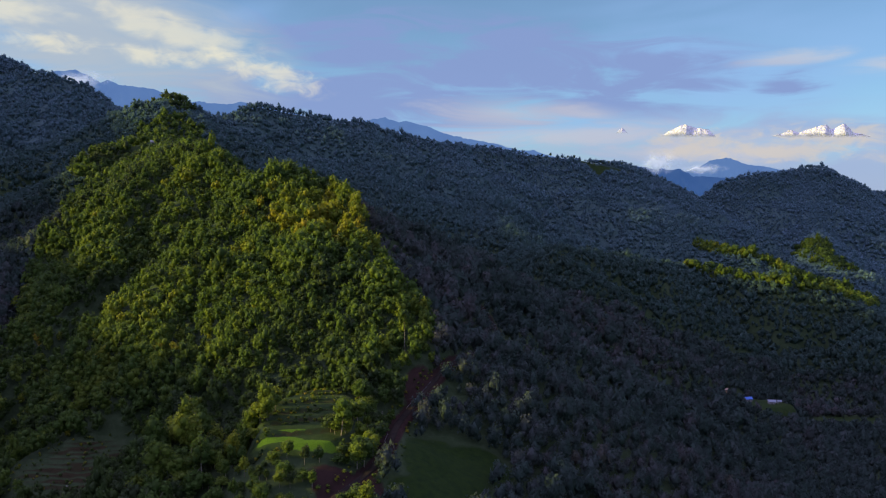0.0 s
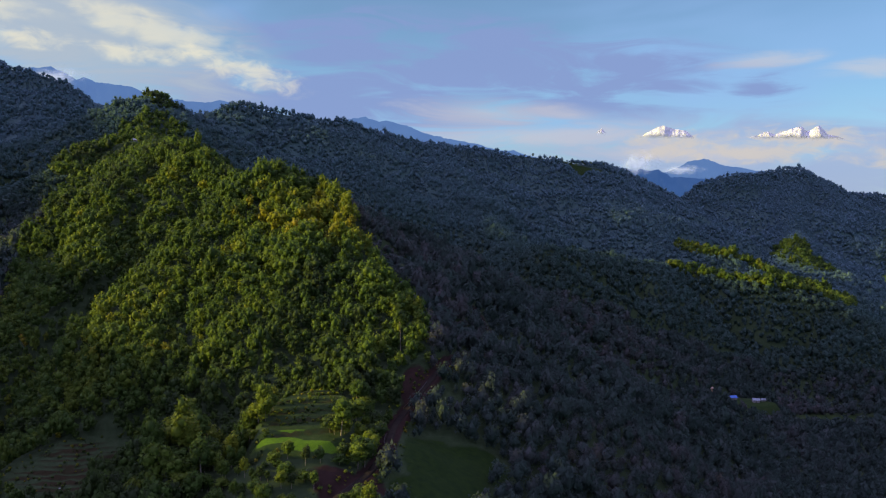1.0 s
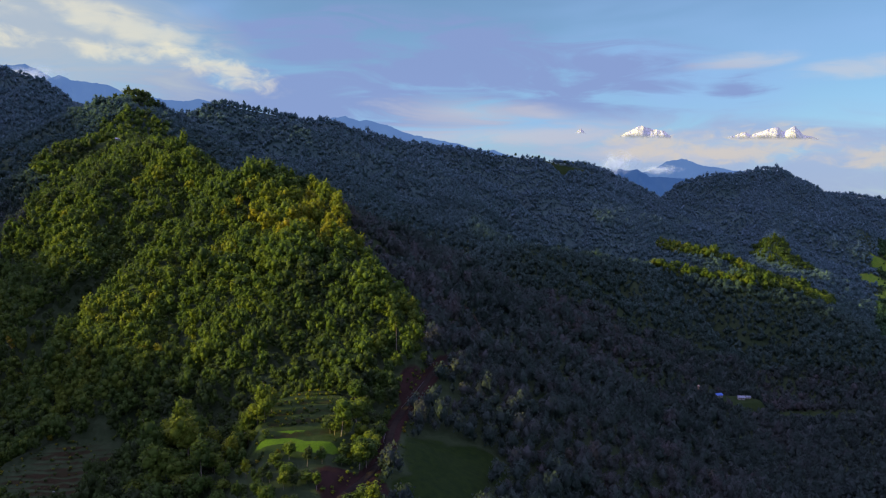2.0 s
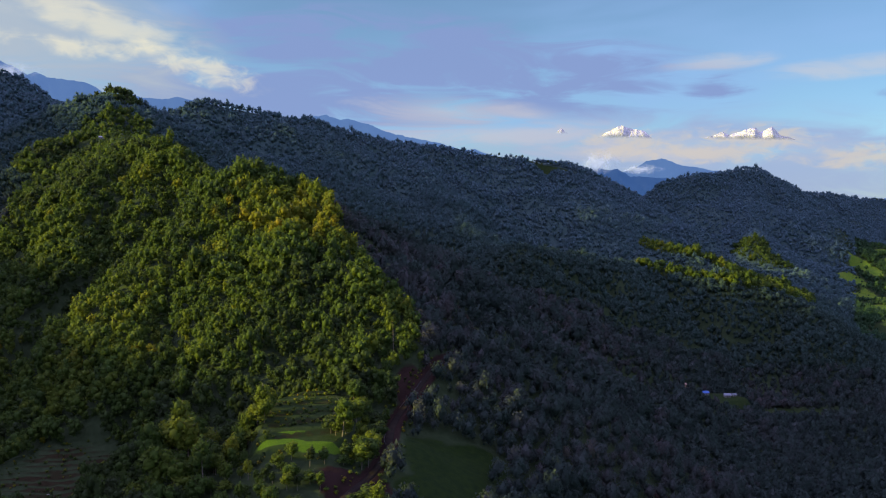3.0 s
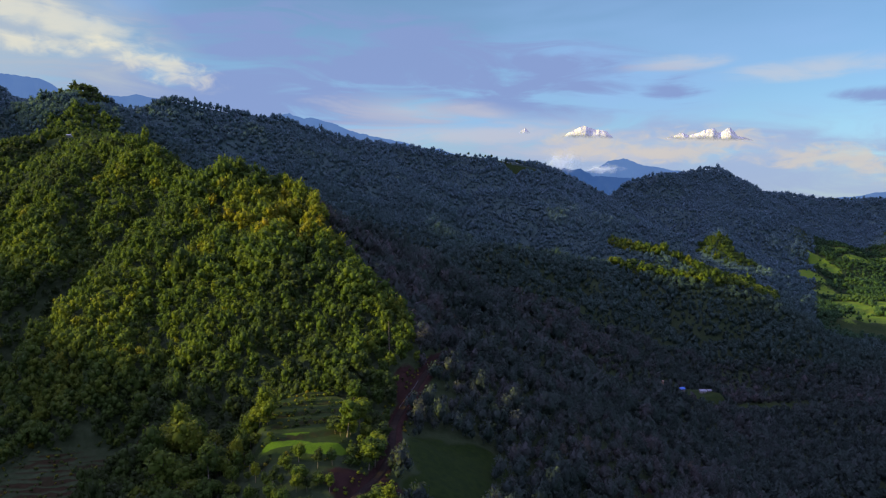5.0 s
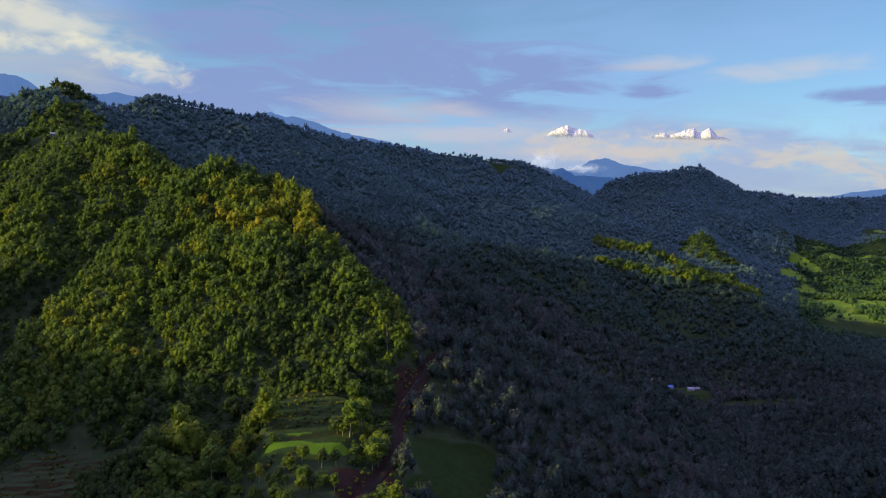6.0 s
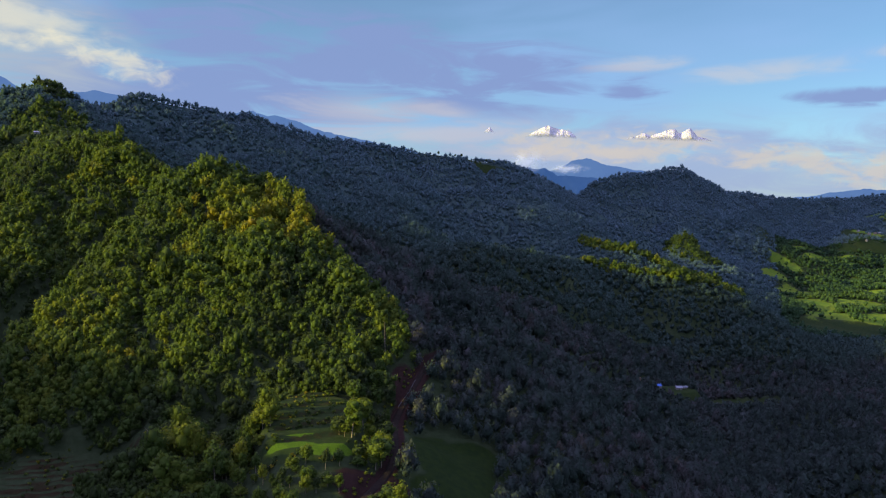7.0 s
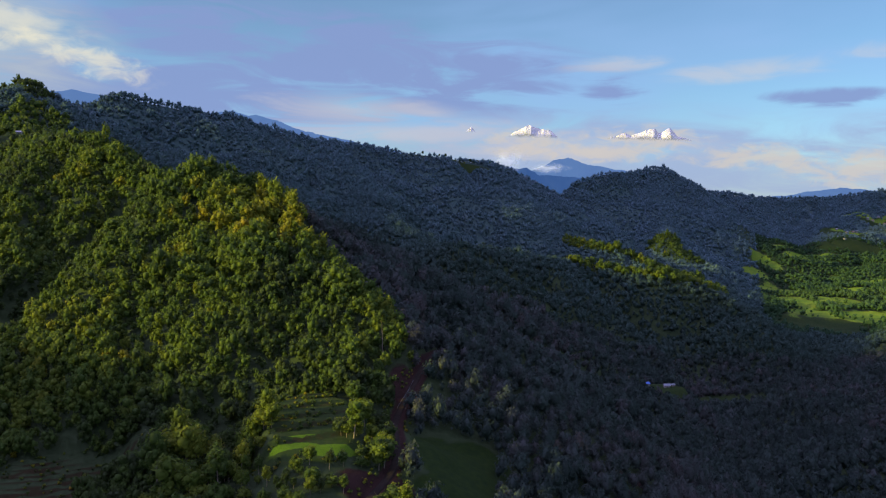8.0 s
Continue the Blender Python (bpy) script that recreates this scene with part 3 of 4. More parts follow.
def distant_range(name, label, line, deep, mat, grain, seed, kind="structure", soft=True):
    """A far range placed to fit the camera's view: its crest as slopes from there (across, up), so many metres off,
    with ribbed flanks before and behind.
    """
    crest = []
    for (ua, va), (ub, vb) in zip(line, line[1:]):
        for i in range(12):
            t = i / 12
            crest.append((ua + (ub - ua) * t, va + (vb - va) * t))
    crest.append(line[-1])
    u, v = np.array(crest).T
    v = v + grain * (rough(u * 1000, v * 0, 18, seed) + 0.5 * rough(u * 1000, v * 0, 7, seed + 1) + 0.3 * rough(u * 1000, v * 0, 3, seed + 2))
    base = np.array([-36 + deep * u[len(u) // 2], deep, 252 + deep * v.min()])
    co = []
    down = [-0.09, -0.06, -0.04, -0.028, -0.019, -0.012, -0.006, 0.0, -0.02, -0.09]
    for k, fall in enumerate(down):
        depth = deep * (1 + (fall * 0.9 if k < 7 else -fall * 0.9))
        rib = 0.35 * abs(fall) * rough(u * 1000 + 3 * k, np.full(len(u), k * 6.0), 11, seed + 5) + 0.2 * abs(fall) * rough(u * 1000, np.full(len(u), k * 6.0), 4, seed + 6)
        co.append(np.stack([-36 + depth * u + deep * rib * 0.4, depth + deep * rib, 252 + deep * (v + fall + 0.2 * rib)], -1) - base)
    co = np.concatenate(co)
    w = len(u)
    i = (np.arange(len(down) - 1)[:, None] * w + np.arange(w - 1)[None]).ravel()
    me = raw_mesh(name, co, np.stack([i, i + 1, i + w + 1, i + w], 1), mat, (), soft)
    ob = new(name, me)
    ob.location = base
    return tagged(ob, label, "mountain", kind=kind)


def slopes(*spots):
    """Crest corners as slopes, from pixel positions in the camera's view."""
    return [((x - 784) / 1346, (341 - y - 0.0087 * (784 - x)) / 1346) for x, y in spots]


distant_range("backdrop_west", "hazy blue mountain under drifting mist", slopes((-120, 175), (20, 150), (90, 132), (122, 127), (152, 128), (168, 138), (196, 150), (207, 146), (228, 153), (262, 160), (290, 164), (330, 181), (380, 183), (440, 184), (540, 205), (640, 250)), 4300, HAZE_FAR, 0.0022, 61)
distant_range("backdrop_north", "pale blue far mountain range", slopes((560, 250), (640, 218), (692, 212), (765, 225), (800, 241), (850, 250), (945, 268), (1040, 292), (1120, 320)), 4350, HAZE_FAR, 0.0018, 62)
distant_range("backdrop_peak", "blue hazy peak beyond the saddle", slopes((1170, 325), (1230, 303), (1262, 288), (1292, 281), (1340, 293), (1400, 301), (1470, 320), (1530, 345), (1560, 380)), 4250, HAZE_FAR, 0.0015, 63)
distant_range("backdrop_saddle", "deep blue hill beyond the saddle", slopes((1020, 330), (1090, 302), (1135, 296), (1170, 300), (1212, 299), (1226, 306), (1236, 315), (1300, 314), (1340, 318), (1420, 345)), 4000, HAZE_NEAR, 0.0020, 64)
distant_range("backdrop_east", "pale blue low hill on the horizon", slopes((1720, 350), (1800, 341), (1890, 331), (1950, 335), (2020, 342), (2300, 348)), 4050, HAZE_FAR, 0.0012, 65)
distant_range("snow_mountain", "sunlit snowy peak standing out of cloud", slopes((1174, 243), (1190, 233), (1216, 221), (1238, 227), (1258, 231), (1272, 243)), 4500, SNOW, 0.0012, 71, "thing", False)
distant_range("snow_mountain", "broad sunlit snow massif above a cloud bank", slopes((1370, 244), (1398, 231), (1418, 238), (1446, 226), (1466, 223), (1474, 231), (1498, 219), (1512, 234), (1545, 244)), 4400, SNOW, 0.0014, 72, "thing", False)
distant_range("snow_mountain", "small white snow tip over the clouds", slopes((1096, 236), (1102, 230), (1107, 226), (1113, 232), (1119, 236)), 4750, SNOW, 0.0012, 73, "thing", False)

# ---- trees ----

def ball(seed):
    """Corners and faces of a small uneven ball."""
    bm = bmesh.new()
    bmesh.ops.create_icosphere(bm, subdivisions=1, radius=1)
    co = np.array([tuple(v.co) for v in bm.verts])
    tri = np.array([[v.index for v in f.verts] for f in bm.faces])
    bm.free()
    rng = np.random.default_rng(seed)
    return co * rng.uniform(0.8, 1.12, (len(co), 1)), tri


def tuft_shape(seed, leaves, leaf, mess=0.5):
    """A distant crown 1 m in radius: big sprays of leaves, upright and ragged, round a small dark heart."""
    rng = np.random.default_rng(seed)
    heart = np.array([(1, 0, 0), (-1, 0, 0), (0, 1, 0), (0, -1, 0), (0, 0, 1), (0, 0, -1)]) * np.array([0.7, 0.7, 0.85]) * rng.uniform(0.85, 1.15, (6, 1))
    sides = np.array([(0, 2, 4), (2, 1, 4), (1, 3, 4), (3, 0, 4), (2, 0, 5), (1, 2, 5), (3, 1, 5), (0, 3, 5)])
    w = rng.normal(size=(leaves, 3))
    w[:, 2] += 0.35
    w /= np.linalg.norm(w, axis=1)[:, None]
    p = w * rng.uniform(0.5, 1.0, (leaves, 1)) * np.array([0.95, 0.95, 1.1])
    face = w + rng.normal(size=(leaves, 3)) * mess
    face /= np.linalg.norm(face, axis=1)[:, None]
    a = np.cross(face, rng.normal(size=(leaves, 3)))
    a /= np.linalg.norm(a, axis=1)[:, None]
    b = np.cross(face, a)
    s = leaf * rng.uniform(0.7, 1.3, (leaves, 1))
    v = np.stack([p + a * s, p - a * s * 0.6 + b * s * 0.8, p - a * s * 0.5 - b * s * 0.9], 1).reshape(-1, 3)
    return np.concatenate([heart, v]), np.concatenate([sides, np.arange(leaves * 3).reshape(-1, 3) + 6])


def crown_shape(seed, lobes, leaves, leaf, tall=1.0, core=0.90):
    """A crown 1 m in radius round (0, 0, 0): leafy clumps on several lobes, each with a dense heart. Returns corners and triangles."""
    rng = np.random.default_rng(seed)
    co, tri, count = [], [], 0
    for i in range(lobes):
        if lobes == 1:
            c, r = np.zeros(3), 0.9
        else:
            turn = 2.4 * i + rng.uniform(-0.4, 0.4)
            up = (i + 0.5) / lobes * 1.7 - 0.85
            out = 0.62 * math.sqrt(max(0.05, 1 - up * up)) * rng.uniform(0.6, 1.1)
            c = np.array([out * math.cos(turn), out * math.sin(turn), up * tall * 0.72])
            r = rng.uniform(0.36, 0.56)
        b, f = ball(seed * 31 + i)
        co.append(c + b * r * core * np.array([1, 1, 0.9]))
        tri.append(f + count)
        count += len(b)
        n = max(4, leaves // lobes)
        w = rng.normal(size=(n, 3))
        w[:, 2] = w[:, 2] + 0.25
        w /= np.linalg.norm(w, axis=1)[:, None]
        p = c + w * r * rng.uniform(0.88, 1.12, (n, 1))
        tilt = w + rng.normal(size=(n, 3)) * 0.8
        tilt /= np.linalg.norm(tilt, axis=1)[:, None]
        a = np.cross(tilt, rng.normal(size=(n, 3)))
        a /= np.linalg.norm(a, axis=1)[:, None]
        b2 = np.cross(tilt, a)
        s = leaf * rng.uniform(0.6, 1.3, (n, 1))
        v = np.stack([p + a * s, p - a * s * 0.6 + b2 * s * 0.8, p - a * s * 0.5 - b2 * s * 0.9], 1).reshape(-1, 3)
        co.append(v)
        tri.append(np.arange(n * 3).reshape(-1, 3) + count)
        count += n * 3
    return np.concatenate(co), np.concatenate(tri)


def join_crowns(name, label, spots, shapes, mat):
    """One woodland mesh: each spot is x, y, z, radius, height, tint."""
    rng = np.random.default_rng(len(spots))
    co, tri, tint, count = [], [], [], 0
    pick = rng.integers(0, len(shapes), len(spots))
    turn = rng.uniform(0, 6.28, len(spots))
    for k, (c, f) in enumerate(shapes):
        s = spots[pick == k]
        if not len(s):
            continue
        a = turn[pick == k]
        ca, sa = np.cos(a)[:, None], np.sin(a)[:, None]
        v = np.empty((len(s), len(c), 3))
        v[..., 0] = (c[None, :, 0] * ca - c[None, :, 1] * sa) * s[:, 3, None] + s[:, 0, None]
        v[..., 1] = (c[None, :, 0] * sa + c[None, :, 1] * ca) * s[:, 3, None] + s[:, 1, None]
        v[..., 2] = c[None, :, 2] * s[:, 4, None] * 0.40 + s[:, 2, None] + s[:, 4, None] * 0.60
        co.append(v.reshape(-1, 3))
        tri.append((f[None] + (np.arange(len(s)) * len(c))[:, None, None]).reshape(-1, 3) + count)
        tint.append(np.repeat(s[:, 5], len(c)))
        count += len(s) * len(c)
    me = raw_mesh(name, np.concatenate(co), np.concatenate(tri), mat, (("tint", np.concatenate(tint)),), True)
    return tagged(new(name, me), label, "woods", kind="stuff")


def scatter(x0, x1, y0, y1, gap, seed):
    """Places for trees on a jittered grid where the land is wooded, inside the camera's field of view."""
    rng = np.random.default_rng(seed)
    gx, gy = np.meshgrid(np.arange(x0, x1, gap), np.arange(y0, y1, gap))
    x = gx.ravel() + rng.uniform(-0.5, 0.5, gx.size) * gap
    y = gy.ravel() + rng.uniform(-0.5, 0.5, gx.size) * gap
    # only the wedge of land within the camera's view
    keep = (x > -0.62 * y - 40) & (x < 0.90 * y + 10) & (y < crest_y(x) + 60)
    x, y = x[keep], y[keep]
    # slopes that face away from the camera get no trees, being hidden from it
    keep = (y < 700) | ((height(x, y + 12) - height(x, y - 12)) / 24 > np.where(y > 800, -0.22, -0.42))
    x, y = x[keep], y[keep]
    clear = np.maximum(np.maximum(np.maximum(np.maximum(cover(x, y, "dim_meadow"), cover(x, y, "lit_pasture")), cover(x, y, "shaded_lawn")), cover(x, y, "field")), cover(x, y, "soil"))
    d, _ = along(x, y, ROAD_LINE)
    wild = (cover(x, y, "lit_pasture") > 0.3) & (rng.random(len(x)) < 0.04)
    keep = (wild | (clear < 0.30 + 0.30 * rng.random(len(x)))) & (d > np.where((y < 345) & (x > -24), 6.0, 2.8) + 1.3 * rng.random(len(x))) & (np.hypot(x + 20, y - 388) > 4)
    return x[keep], y[keep], rng


def crest_y(x):
    return np.interp(x, [-2600, -800, -449, -345, 148, 420, 699, 997, 1400, 2300], [2400, 1600, 1300, 1418, 1663, 1730, 1840, 2010, 2110, 2000])


def hill_crest_x(y):
    """Where the crest of the sunlit hill runs; east of it leaves get shaded colours."""
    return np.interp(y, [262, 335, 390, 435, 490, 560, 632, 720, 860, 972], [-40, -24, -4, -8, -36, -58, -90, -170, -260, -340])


def tints(x, y, rng):
    """Leaf colours drift from stand to stand and from tree to tree, and are yellower round the near knob."""
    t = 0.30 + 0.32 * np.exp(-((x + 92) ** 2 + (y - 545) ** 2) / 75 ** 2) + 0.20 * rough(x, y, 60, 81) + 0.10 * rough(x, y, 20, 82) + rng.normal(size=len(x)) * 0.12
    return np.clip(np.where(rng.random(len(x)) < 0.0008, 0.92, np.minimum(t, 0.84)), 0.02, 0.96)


def stand(x0, x1, y0, y1, gap, seed, size, high=3.0):
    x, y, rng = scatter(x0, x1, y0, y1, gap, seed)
    grow = (0.62 + 0.95 * rng.random(len(x)) ** 1.8) * (1 + 0.25 * rough(x, y, 45, 83))
    r = size * grow
    tall = np.where(rng.random(len(x)) < 0.06, 1.3, 1.0)
    return np.stack([x, y, height(x, y) - 0.5, r, r * rng.uniform(high - 0.5, high + 0.5, len(x)) * tall, tints(x, y, rng)], 1)


NEAR = [crown_shape(100 + i, 6, 130, 0.14, 1.0, 0.80) for i in range(5)]
TUFTS = [tuft_shape(600 + i, 38, 0.27, 1.1) for i in range(8)]
SHADY = [tuft_shape(500 + i, 110, 0.15, 1.1) for i in range(8)]
MIDDLE = [crown_shape(200 + i, 5, 90, 0.17, 1.0, 0.78) for i in range(6)]
FAR = [tuft_shape(300 + i, 24, 0.30, 0.9) for i in range(8)]
FARTHEST = [tuft_shape(400 + i, 15, 0.34, 0.9) for i in range(8)]

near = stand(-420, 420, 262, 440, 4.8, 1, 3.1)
single = (near[:, 0] > -124) & (near[:, 0] < -26) & (near[:, 1] > 262) & (near[:, 1] < 350)
lone_spots = near[single].copy()
low = (lone_spots[:, 1] < 298) & (lone_spots[:, 0] > -90) & (lone_spots[:, 0] < -36)
lone_spots[low, 3:5] *= 0.62   # small trees below the plots
near = near[~single]
# crowns east of the crest take the shaded leaf colours
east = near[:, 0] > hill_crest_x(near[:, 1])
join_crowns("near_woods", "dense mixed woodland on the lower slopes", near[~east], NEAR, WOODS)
join_crowns("shady_woods", "woods on the shaded east slope, shade in leaf colour", near[east], SHADY, SHADE_WOODS)
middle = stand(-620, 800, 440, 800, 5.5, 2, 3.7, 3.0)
# shaded leaf colours here and on the dim slope far west
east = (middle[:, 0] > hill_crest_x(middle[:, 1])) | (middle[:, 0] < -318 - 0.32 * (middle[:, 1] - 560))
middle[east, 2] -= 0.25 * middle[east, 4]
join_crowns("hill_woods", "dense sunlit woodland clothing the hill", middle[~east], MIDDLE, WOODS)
join_crowns("valley_woods", "woods filling the shaded valley, shade in leaf colour", middle[east], TUFTS, SHADE_WOODS)
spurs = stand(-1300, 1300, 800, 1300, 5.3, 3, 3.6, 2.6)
# lit leaf colours only where the upper hill catches sun
drift = 28 * rough(spurs[:, 0], spurs[:, 1], 30, 84)
west = (spurs[:, 0] + drift < np.interp(spurs[:, 1], [800, 972, 1262, 1300], [-215, -320, -400, -420])) & ((spurs[:, 1] < 1180 + drift) | (np.hypot(spurs[:, 0] + 447, spurs[:, 1] - 1255) < 40)) & (spurs[:, 0] + drift > np.interp(spurs[:, 1], [800, 900, 1000, 1150, 1300], [-395, -430, -415, -430, -470]))
join_crowns("hilltop_woods", "sunlit broadleaf woods on the upper hill", spurs[west], FAR, WOODS)
spurs = spurs[~west]
grove = (spurs[:, 0] > 0.62 * spurs[:, 1] + 20) & (spurs[:, 1] > 960)
spurs[:, 2] -= 0.20 * spurs[:, 4]
spurs[:, 5] = np.clip(spurs[:, 5] + 0.10, 0, 1)
# crest strips in sunlight are painted with the brighter leaf colours
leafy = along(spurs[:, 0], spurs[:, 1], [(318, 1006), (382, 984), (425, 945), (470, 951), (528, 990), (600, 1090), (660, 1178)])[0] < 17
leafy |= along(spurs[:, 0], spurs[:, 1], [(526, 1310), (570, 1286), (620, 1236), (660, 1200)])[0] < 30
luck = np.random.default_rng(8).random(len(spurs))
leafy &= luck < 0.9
hazed = ~leafy & ~grove
sunlit_crowns = spurs[leafy & ~grove].copy()
sunlit_crowns[:, 2] += 0.14 * sunlit_crowns[:, 4]
sunlit_crowns[:, 3:5] *= 1.25
sunlit_crowns[:, 5] = np.clip(sunlit_crowns[:, 5] + 0.06, 0, 0.75)
join_crowns("crest_woods", "trees along the middle spur's crest, sunlight in leaf colour", sunlit_crowns, FAR, WOODS)
# tint rises with distance, painting haze into the crowns
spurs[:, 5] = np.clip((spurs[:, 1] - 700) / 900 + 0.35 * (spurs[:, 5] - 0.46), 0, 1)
join_crowns("spur_woods", "forest on the middle spurs, blued for haze in its colour", spurs[hazed], FAR, HAZED_WOODS)
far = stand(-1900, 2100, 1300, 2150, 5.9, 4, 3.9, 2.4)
far[:, 2] -= np.where(far[:, 1] > crest_y(far[:, 0]) - 50, 0.08, 0.32) * far[:, 4]
more = (far[:, 0] > 0.62 * far[:, 1] + 30) & (far[:, 1] < 1720)
greens = np.concatenate([spurs[grove], far[more]])
greens[:, 5] = np.clip(greens[:, 5] * 0.7, 0.02, 0.6)
greens[:, 2] += 0.18 * greens[:, 4]
greens[:, 3:5] *= 0.92
join_crowns("valley_grove", "green broadleaf groves among the valley pastures", greens, FAR, GROVE)
# the spurs' sunlit patches, given yellower leaf tones for the light
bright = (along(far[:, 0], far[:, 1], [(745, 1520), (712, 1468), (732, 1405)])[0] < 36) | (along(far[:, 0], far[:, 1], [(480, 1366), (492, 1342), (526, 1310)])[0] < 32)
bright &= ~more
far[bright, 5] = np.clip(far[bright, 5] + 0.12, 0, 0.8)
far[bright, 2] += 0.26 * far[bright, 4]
join_crowns("knoll_woods", "trees on the knoll's spur, sunlight in leaf colour", far[bright], FAR, WOODS)
more |= bright
# bluer and paler the farther off, in place of haze
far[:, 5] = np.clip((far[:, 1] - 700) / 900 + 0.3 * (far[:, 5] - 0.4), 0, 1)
join_crowns("ridge_woods", "forest on the far ridges, blued for haze in its colour", far[~more], FARTHEST, HAZED_WOODS)

# shrubs on the plots, the banks and along the road
rng = np.random.default_rng(17)
bx, by = rng.uniform(-100, 45, 7000), rng.uniform(262, 400, 7000)
dry = (cover(bx, by, "paddy") < 0.45) & (along(bx, by, ROAD_LINE)[0] > 3.2) & (rough(bx, by, 13, 91) > -0.25)
inside = (cover(bx, by, "dim_meadow") > 0.3) & ((np.mod(terrace_slope(bx, by) / 1.4, 1) > 0.66) | (rng.random(len(bx)) < 0.12)) | ((along(bx, by, ROAD_LINE)[0] < 7.5) & (rng.random(len(bx)) < 0.4))
inside &= (np.hypot((bx - 20) / 22, (by - 324) / 15) > 0.9)
bx, by = bx[dry & inside], by[dry & inside]
wx, wy = rng.uniform(-225, -125, 1500), rng.uniform(330, 405, 1500)
weeds = (cover(wx, wy, "field") > 0.3) & (np.mod((0.30 * wy - 0.05 * wx + 1.0 * rough(wx, wy, 20, 32)) / 1.3 + 0.4, 1) > 0.55)
bx, by = np.concatenate([bx, wx[weeds]]), np.concatenate([by, wy[weeds]])
br = rng.uniform(0.35, 1.25, len(bx))
join_crowns("shrubs", "weedy shrubs on terrace walls and road banks", np.stack([bx, by, height(bx, by) - 0.3, br, br * 1.7, np.clip(0.45 + 0.25 * rng.normal(size=len(bx)), 0, 0.9)], 1), FAR, WOODS)


def tube(bm, pts, radii, sides=6):
    """A tapered limb through some points."""
    rings = []
    for i, (p, r) in enumerate(zip(pts, radii)):
        a, b = Vector(pts[max(i - 1, 0)]), Vector(pts[min(i + 1, len(pts) - 1)])
        d = (b - a).normalized()
        u = d.orthogonal().normalized()
        w = d.cross(u)
        rings.append([bm.verts.new(Vector(p) + (u * math.cos(k * math.tau / sides) + w * math.sin(k * math.tau / sides)) * r) for k in range(sides)])
    for q, s in zip(rings, rings[1:]):
        for k in range(sides):
            bm.faces.new((q[k], q[(k + 1) % sides], s[(k + 1) % sides], s[k]))
    bm.faces.new(rings[-1])
    bm.faces.new(rings[0][::-1])


def part(name, bm, mat, parent, label=""):
    me = bpy.data.meshes.new(name)
    bm.to_mesh(me)
    bm.free()
    me.materials.append(mat)
    ob = new(name, me)
    ob.parent = parent
    return tagged(ob, label) if label else ob


def tree(label, seed, high, radius, bare=0.3, slim=1.0, stout=1.0):
    """A broadleaf tree: trunk with limbs, and a crown of leafy clumps."""
    rng = random.Random(seed)
    root = new("tree")
    bm = bmesh.new()
    lean = Vector((rng.uniform(-0.06, 0.06), rng.uniform(-0.06, 0.06), 1))
    pts = [lean * (high * t) + Vector((rng.uniform(-0.1, 0.1), rng.uniform(-0.1, 0.1), -0.6 if t == 0 else 0)) for t in (0, 0.25, 0.5, 0.72, 0.9)]
    thick = 0.013 * high * stout
    tube(bm, pts, [thick * 1.25, thick, thick * 0.7, thick * 0.45, thick * 0.15], 7)
    for i in range(6):
        t = bare + (0.85 - bare) * (i + 0.5) / 6
        a = i * 2.4 + rng.uniform(-0.4, 0.4)
        start = lean * (high * t)
        reach = radius * rng.uniform(0.55, 0.8)
        end = start + Vector((math.cos(a) * reach, math.sin(a) * reach, reach * rng.uniform(0.4, 0.9)))
        tube(bm, [start, (start + end) / 2 + Vector((0, 0, -0.15)), end], [thick * 0.45, thick * 0.3, thick * 0.08], 5)
    part("trunk", bm, BARK, root)
    co, tri = crown_shape(seed, 9, 400, 0.13, 1.0, 0.80)
    half = high * (1 - bare) / 2
    co = co * np.array([radius, radius, half * slim]) + np.array(lean) * (high * bare + half)
    crown = new("crown", raw_mesh("crown", co, tri, LEAVES, (), True))
    crown.parent = root
    return tagged(root, label, "tree", "trees round the terraced plots")


KINDS = [tree("leafy broadleaf tree with a rounded clumpy crown", 11, 9.0, 3.4), tree("tall broadleaf tree with an upright green crown", 12, 12.0, 3.2, 0.35),
         tree("low spreading broadleaf tree with dense foliage", 13, 7.0, 3.8, 0.25), tree("leafy hillside tree with an uneven crown", 14, 10.0, 3.6, 0.3)]


def plant(spots):
    rng = random.Random(5)
    used = set()
    for x, y, z, r, h, _ in spots:
        k = rng.randrange(len(KINDS))
        size = r / 3.3 * rng.uniform(0.9, 1.15)
        m = Matrix.LocRotScale((x, y, z), Euler((rng.uniform(-0.05, 0.05), rng.uniform(-0.05, 0.05), rng.uniform(0, 6.28))), (size, size, size * rng.uniform(0.85, 1.2)))
        if k not in used:
            used.add(k)
            KINDS[k].matrix_basis = m
            KINDS[k]["placed"] = 1
        else:
            t = copy_thing(KINDS[k], Matrix.Identity(4))
            t.matrix_basis = m


plant(lone_spots)


def ground_z(x, y):
    return float(height(np.array(float(x)), np.array(float(y))))


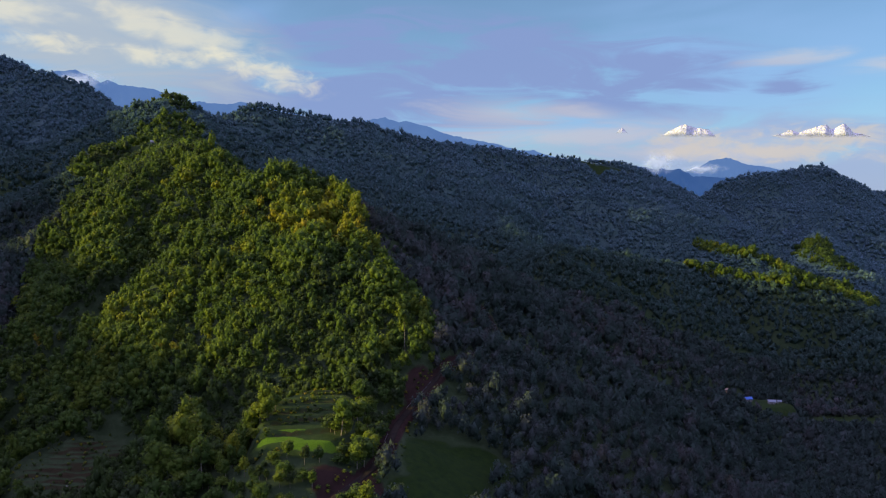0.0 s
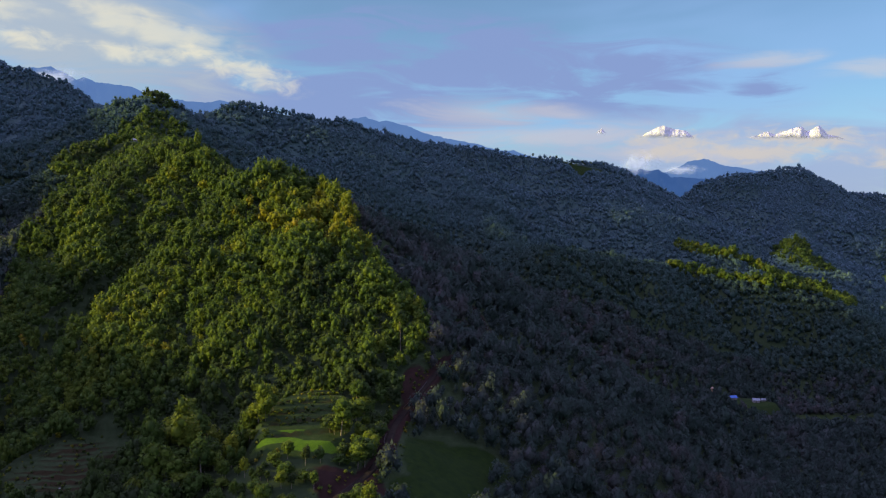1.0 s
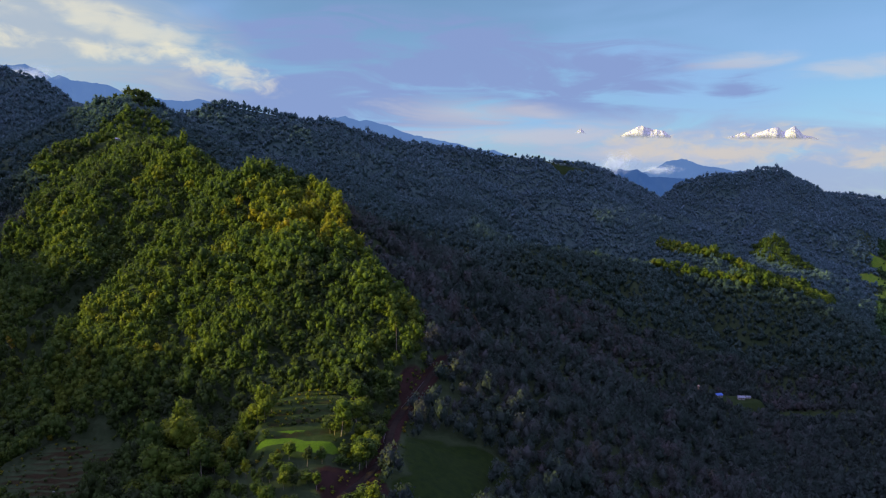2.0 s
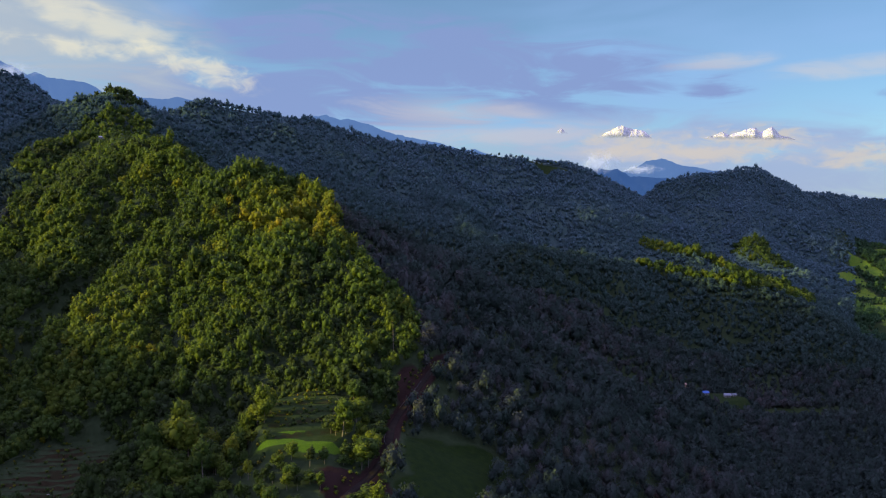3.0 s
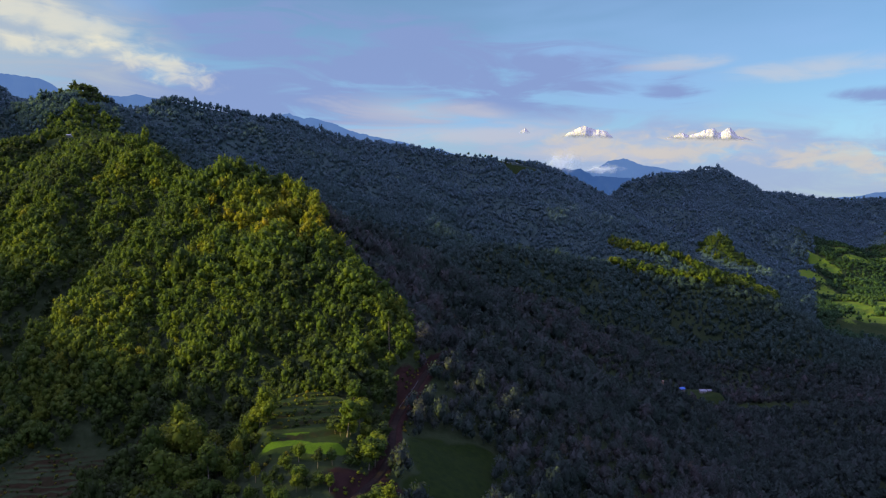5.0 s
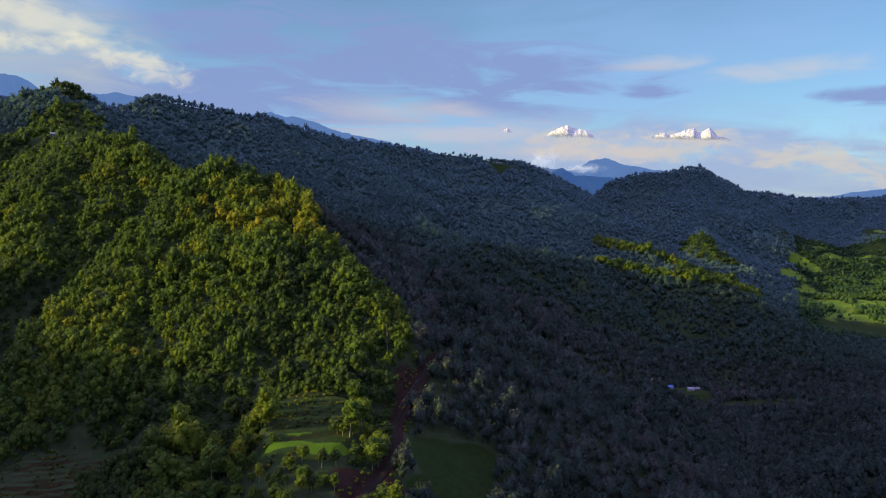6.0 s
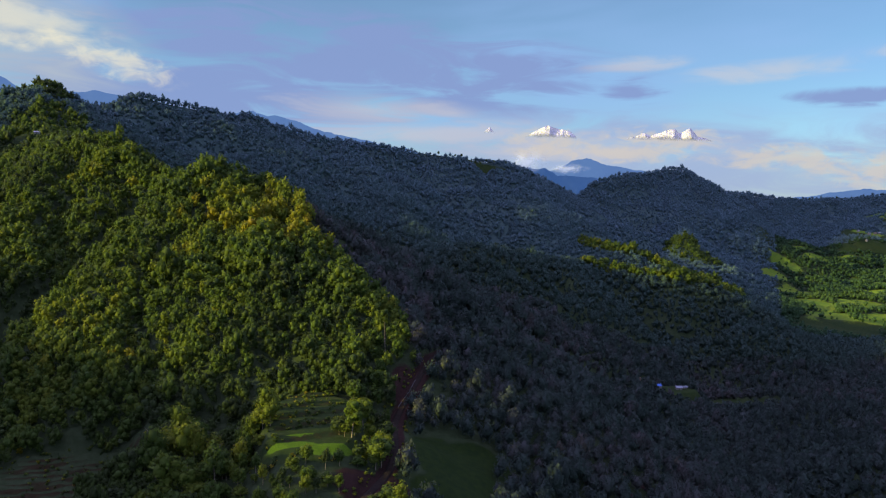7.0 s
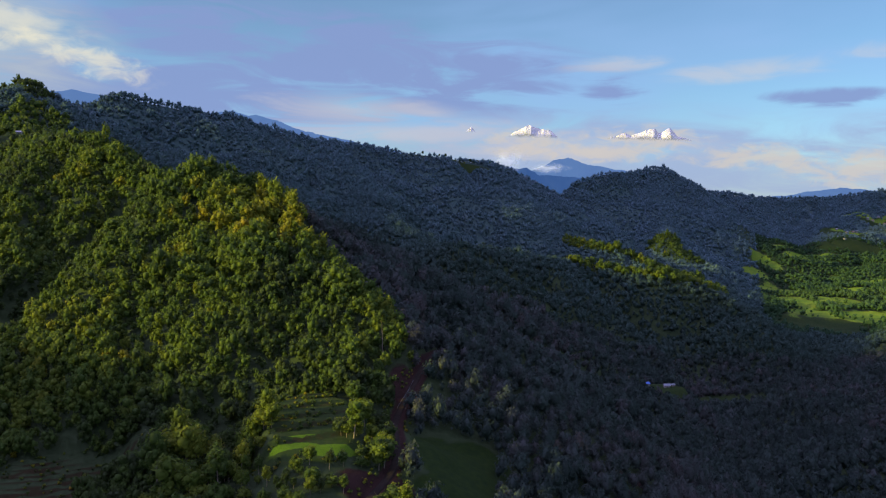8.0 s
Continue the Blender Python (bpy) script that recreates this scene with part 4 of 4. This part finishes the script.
for rx, ry, size in ((214, 1668, 0.9), (232, 1669, 1.2), (246, 1668, 0.8), (270, 1670, 1.1), (284, 1669, 1.3), (297, 1670, 1.0), (318, 1676, 1.2), (330, 1680, 0.9), (345, 1688, 1.3), (352, 1690, 1.0), (366, 1697, 1.2), (384, 1706, 1.1), (398, 1716, 1.3), (414, 1726, 1.0), (-425, 1322, 1.3), (-416, 1330, 1.0), (-385, 1370, 1.1), (1390, 2108, 1.3), (1412, 2110, 1.5), (1470, 2106, 1.4), (1560, 2100, 1.5)):
    lone = copy_thing(KINDS[1 if size > 1.05 else 0], Matrix.Identity(4))
    lone.matrix_basis = Matrix.LocRotScale((rx, ry, ground_z(rx, ry) - 0.3), Euler((0, 0, rx)), (size * 0.75, size * 0.75, size * 0.7))
    tagged(lone, "lone dark tree standing on the ridge crest", group="trees along the ridge crest")

pole = tree("tall slender tree with a long bare pale trunk", 21, 26.0, 3.6, 0.66, 0.9, 0.45)
pole.location = (-20, 392, ground_z(-20, 392) - 0.4)

# ---- houses ----

def box(bm, x0, x1, y0, y1, z0, z1):
    m = Matrix.LocRotScale(((x0 + x1) / 2, (y0 + y1) / 2, (z0 + z1) / 2), None, (x1 - x0, y1 - y0, z1 - z0))
    return bmesh.ops.create_cube(bm, size=1, matrix=m)


def house(label, x, y, turn, long, wide, high, wall_mat, roof_mat, group=""):
    """A small farmhouse: walls with a gable, pitched roof sheets, door and windows."""
    root = new("house")
    z = ground_z(x, y)
    root.matrix_basis = pose(x, y, z - 0.3, 0, 0, turn)
    l, w, rise = long / 2, wide / 2, wide * 0.28
    bm = bmesh.new()
    ring = [(-l, -w), (l, -w), (l, w), (-l, w)]
    low = [bm.verts.new((a, b, -1.5)) for a, b in ring]
    top = [bm.verts.new((a, b, high)) for a, b in ring]
    g0, g1 = bm.verts.new((-l, 0, high + rise)), bm.verts.new((l, 0, high + rise))
    for i in range(4):
        j = (i + 1) % 4
        bm.faces.new((low[i], low[j], top[j], top[i]))
    bm.faces.new((top[3], top[0], g0))
    bm.faces.new((top[1], top[2], g1))
    bm.faces.new(low[::-1])
    wall = part("wall", bm, wall_mat, root)
    for s in (-1, 1):
        bm = bmesh.new()
        e = 0.6
        a = [(-l - e, s * (w + e), high - e * rise / w), (l + e, s * (w + e), high - e * rise / w), (l + e, 0, high + rise), (-l - e, 0, high + rise)]
        up = [bm.verts.new((p, q, r + 0.14)) for p, q, r in a]
        dn = [bm.verts.new((p, q, r + 0.02)) for p, q, r in a]
        bm.faces.new(up), bm.faces.new(dn[::-1])
        for i in range(4):
            bm.faces.new((up[i], up[(i + 1) % 4], dn[(i + 1) % 4], dn[i]))
        bmesh.ops.recalc_face_normals(bm, faces=bm.faces)
        part("roof", bm, roof_mat, root)
    bm = bmesh.new()
    box(bm, -0.5, 0.5, -w - 0.06, -w + 0.02, 0.3, 2.3)
    part("door", bm, JOINERY, root)
    for px in (-l * 0.6, l * 0.6):
        bm = bmesh.new()
        box(bm, px - 0.45, px + 0.45, -w - 0.05, -w + 0.02, 1.2, 2.2)
        part("window", bm, JOINERY, root)
    return tagged(root, label, "house", group)


FARM = "farmhouses on the valley bench"
house("small house with a bright blue tin roof", 278, 681, 12, 6.0, 4.6, 2.8, PLASTER, TIN_BLUE, FARM)
house("whitewashed house with a pale galvanised tin roof", 296, 673, -8, 5.6, 4.2, 2.6, PLASTER, TIN_GREY, FARM)
house("small ochre mud house with a tin roof", 262, 690, 70, 5.5, 4.5, 3.4, MUD, TIN_RUST, FARM)
house("narrow ochre mud hut with a steep roof", 252, 696, 80, 4.0, 3.2, 3.4, MUD, TIN_RUST, FARM)
house("low pale shed beside the farmhouses", 304, 676, 5, 3.4, 2.8, 2.0, PLASTER, TIN_GREY, FARM)
house("white hilltop hut among trees", -369, 973, 10, 6.0, 4.0, 3.0, PLASTER, TIN_GREY, "huts on the hilltop")
house("small white hut higher on the hilltop", -361, 985, -15, 4.5, 3.5, 2.8, PLASTER, TIN_GREY, "huts on the hilltop")
VILLAGE = "village houses on the far slope"
spots = random.Random(9)
for vx, vy, white in ((1339, 1725, 1), (1352, 1712, 1), (1397, 1799, 1), (1423, 1790, 1), (1456, 1807, 0), (1475, 1815, 1), (1609, 1913, 0), (1651, 1939, 1), (1577, 1896, 1), (1620, 1880, 0), (1560, 1850, 1), (1690, 1900, 1), (1090, 1650, 0), (1440, 2104, 1)):
    house("whitewashed village house with a grey tin roof" if white else "village house with a rusty brown tin roof", vx, vy, spots.uniform(-25, 25), spots.uniform(6, 9), 5.0, spots.uniform(2.8, 4.2), PLASTER, TIN_GREY if white else TIN_RUST, VILLAGE)


def guard_rail(line):
    """A low pale rail on posts along the outer edge of the road."""
    root = new("guard_rail")
    x0, y0 = line[0]
    root.location = (x0, y0, ground_z(x0, y0))
    bm = bmesh.new()
    pts = [Vector((x - x0, y - y0, ground_z(x, y) - ground_z(x0, y0) + 0.75)) for x, y in line]
    tube(bm, pts, [0.07] * len(pts), 6)
    part("rail", bm, RAIL, root)
    for p in pts:
        bm = bmesh.new()
        box(bm, p.x - 0.08, p.x + 0.08, p.y - 0.08, p.y + 0.08, p.z - 1.2, p.z + 0.05)
        part("post", bm, RAIL, root)
    return tagged(root, "low pale guard rail along the hill road", "guard rail")


guard_rail([(-17.5, 356), (-15.5, 360), (-13, 364), (-10.5, 368), (-8.5, 372), (-6.5, 376)])
guard_rail([(-24.5, 318), (-25.2, 322), (-25, 326), (-24.6, 330)])


def bundle(x, y, size):
    """A small pale sack, slumped on the ground."""
    bm = bmesh.new()
    bmesh.ops.create_icosphere(bm, subdivisions=2, radius=size)
    for v in bm.verts:
        v.co.z = v.co.z * 0.55 + 0.1 * math.sin(v.co.x * 5)
        v.co.x *= 1.4
    me = bpy.data.meshes.new("sack")
    bm.to_mesh(me)
    bm.free()
    me.materials.append(PLASTER)
    ob = new("sack", me)
    ob.location = (x, y, ground_z(x, y) + size * 0.4)
    return tagged(ob, "small pale sack lying in the ploughed plot", "sack", "sacks in the field")


bundle(-160, 357, 0.8)
bundle(-178, 352, 0.5)
bundle(-168, 344, 0.4)


def low_cloud(x, y, deep, wide, high, label):
    """A drift of mist before a far mountain: a bulging, uneven bank."""
    gx, gz = np.meshgrid(np.linspace(-1, 1, 33), np.linspace(-1, 1, 17))
    bulge = -0.25 * np.sqrt(np.clip(1 - gx ** 2 * 0.9 - gz ** 2 * 0.9, 0, 1)) + 0.05 * rough(gx * 10, gz * 10, 3, 7)
    co = np.stack([gx, bulge, gz], -1).reshape(-1, 3)
    i = (np.arange(16)[:, None] * 33 + np.arange(32)[None]).ravel()
    ob = new("low_cloud", raw_mesh("low_cloud", co, np.stack([i, i + 1, i + 34, i + 33], 1), MIST, (), True))
    (u, v), = slopes((x, y))
    ob.matrix_basis = Matrix.LocRotScale((-36 + deep * u, deep, 252 + deep * v), None, (deep * wide / 1346, 60, deep * high / 1346))
    return tagged(ob, label, "cloud", "drifting mist")


low_cloud(155, 146, 4100, 70, 26, "white mist drifting over the western mountain")
low_cloud(1172, 288, 3900, 46, 34, "white mist rising behind the saddle")
low_cloud(1250, 300, 3850, 50, 14, "thin white mist lying against the blue hill")
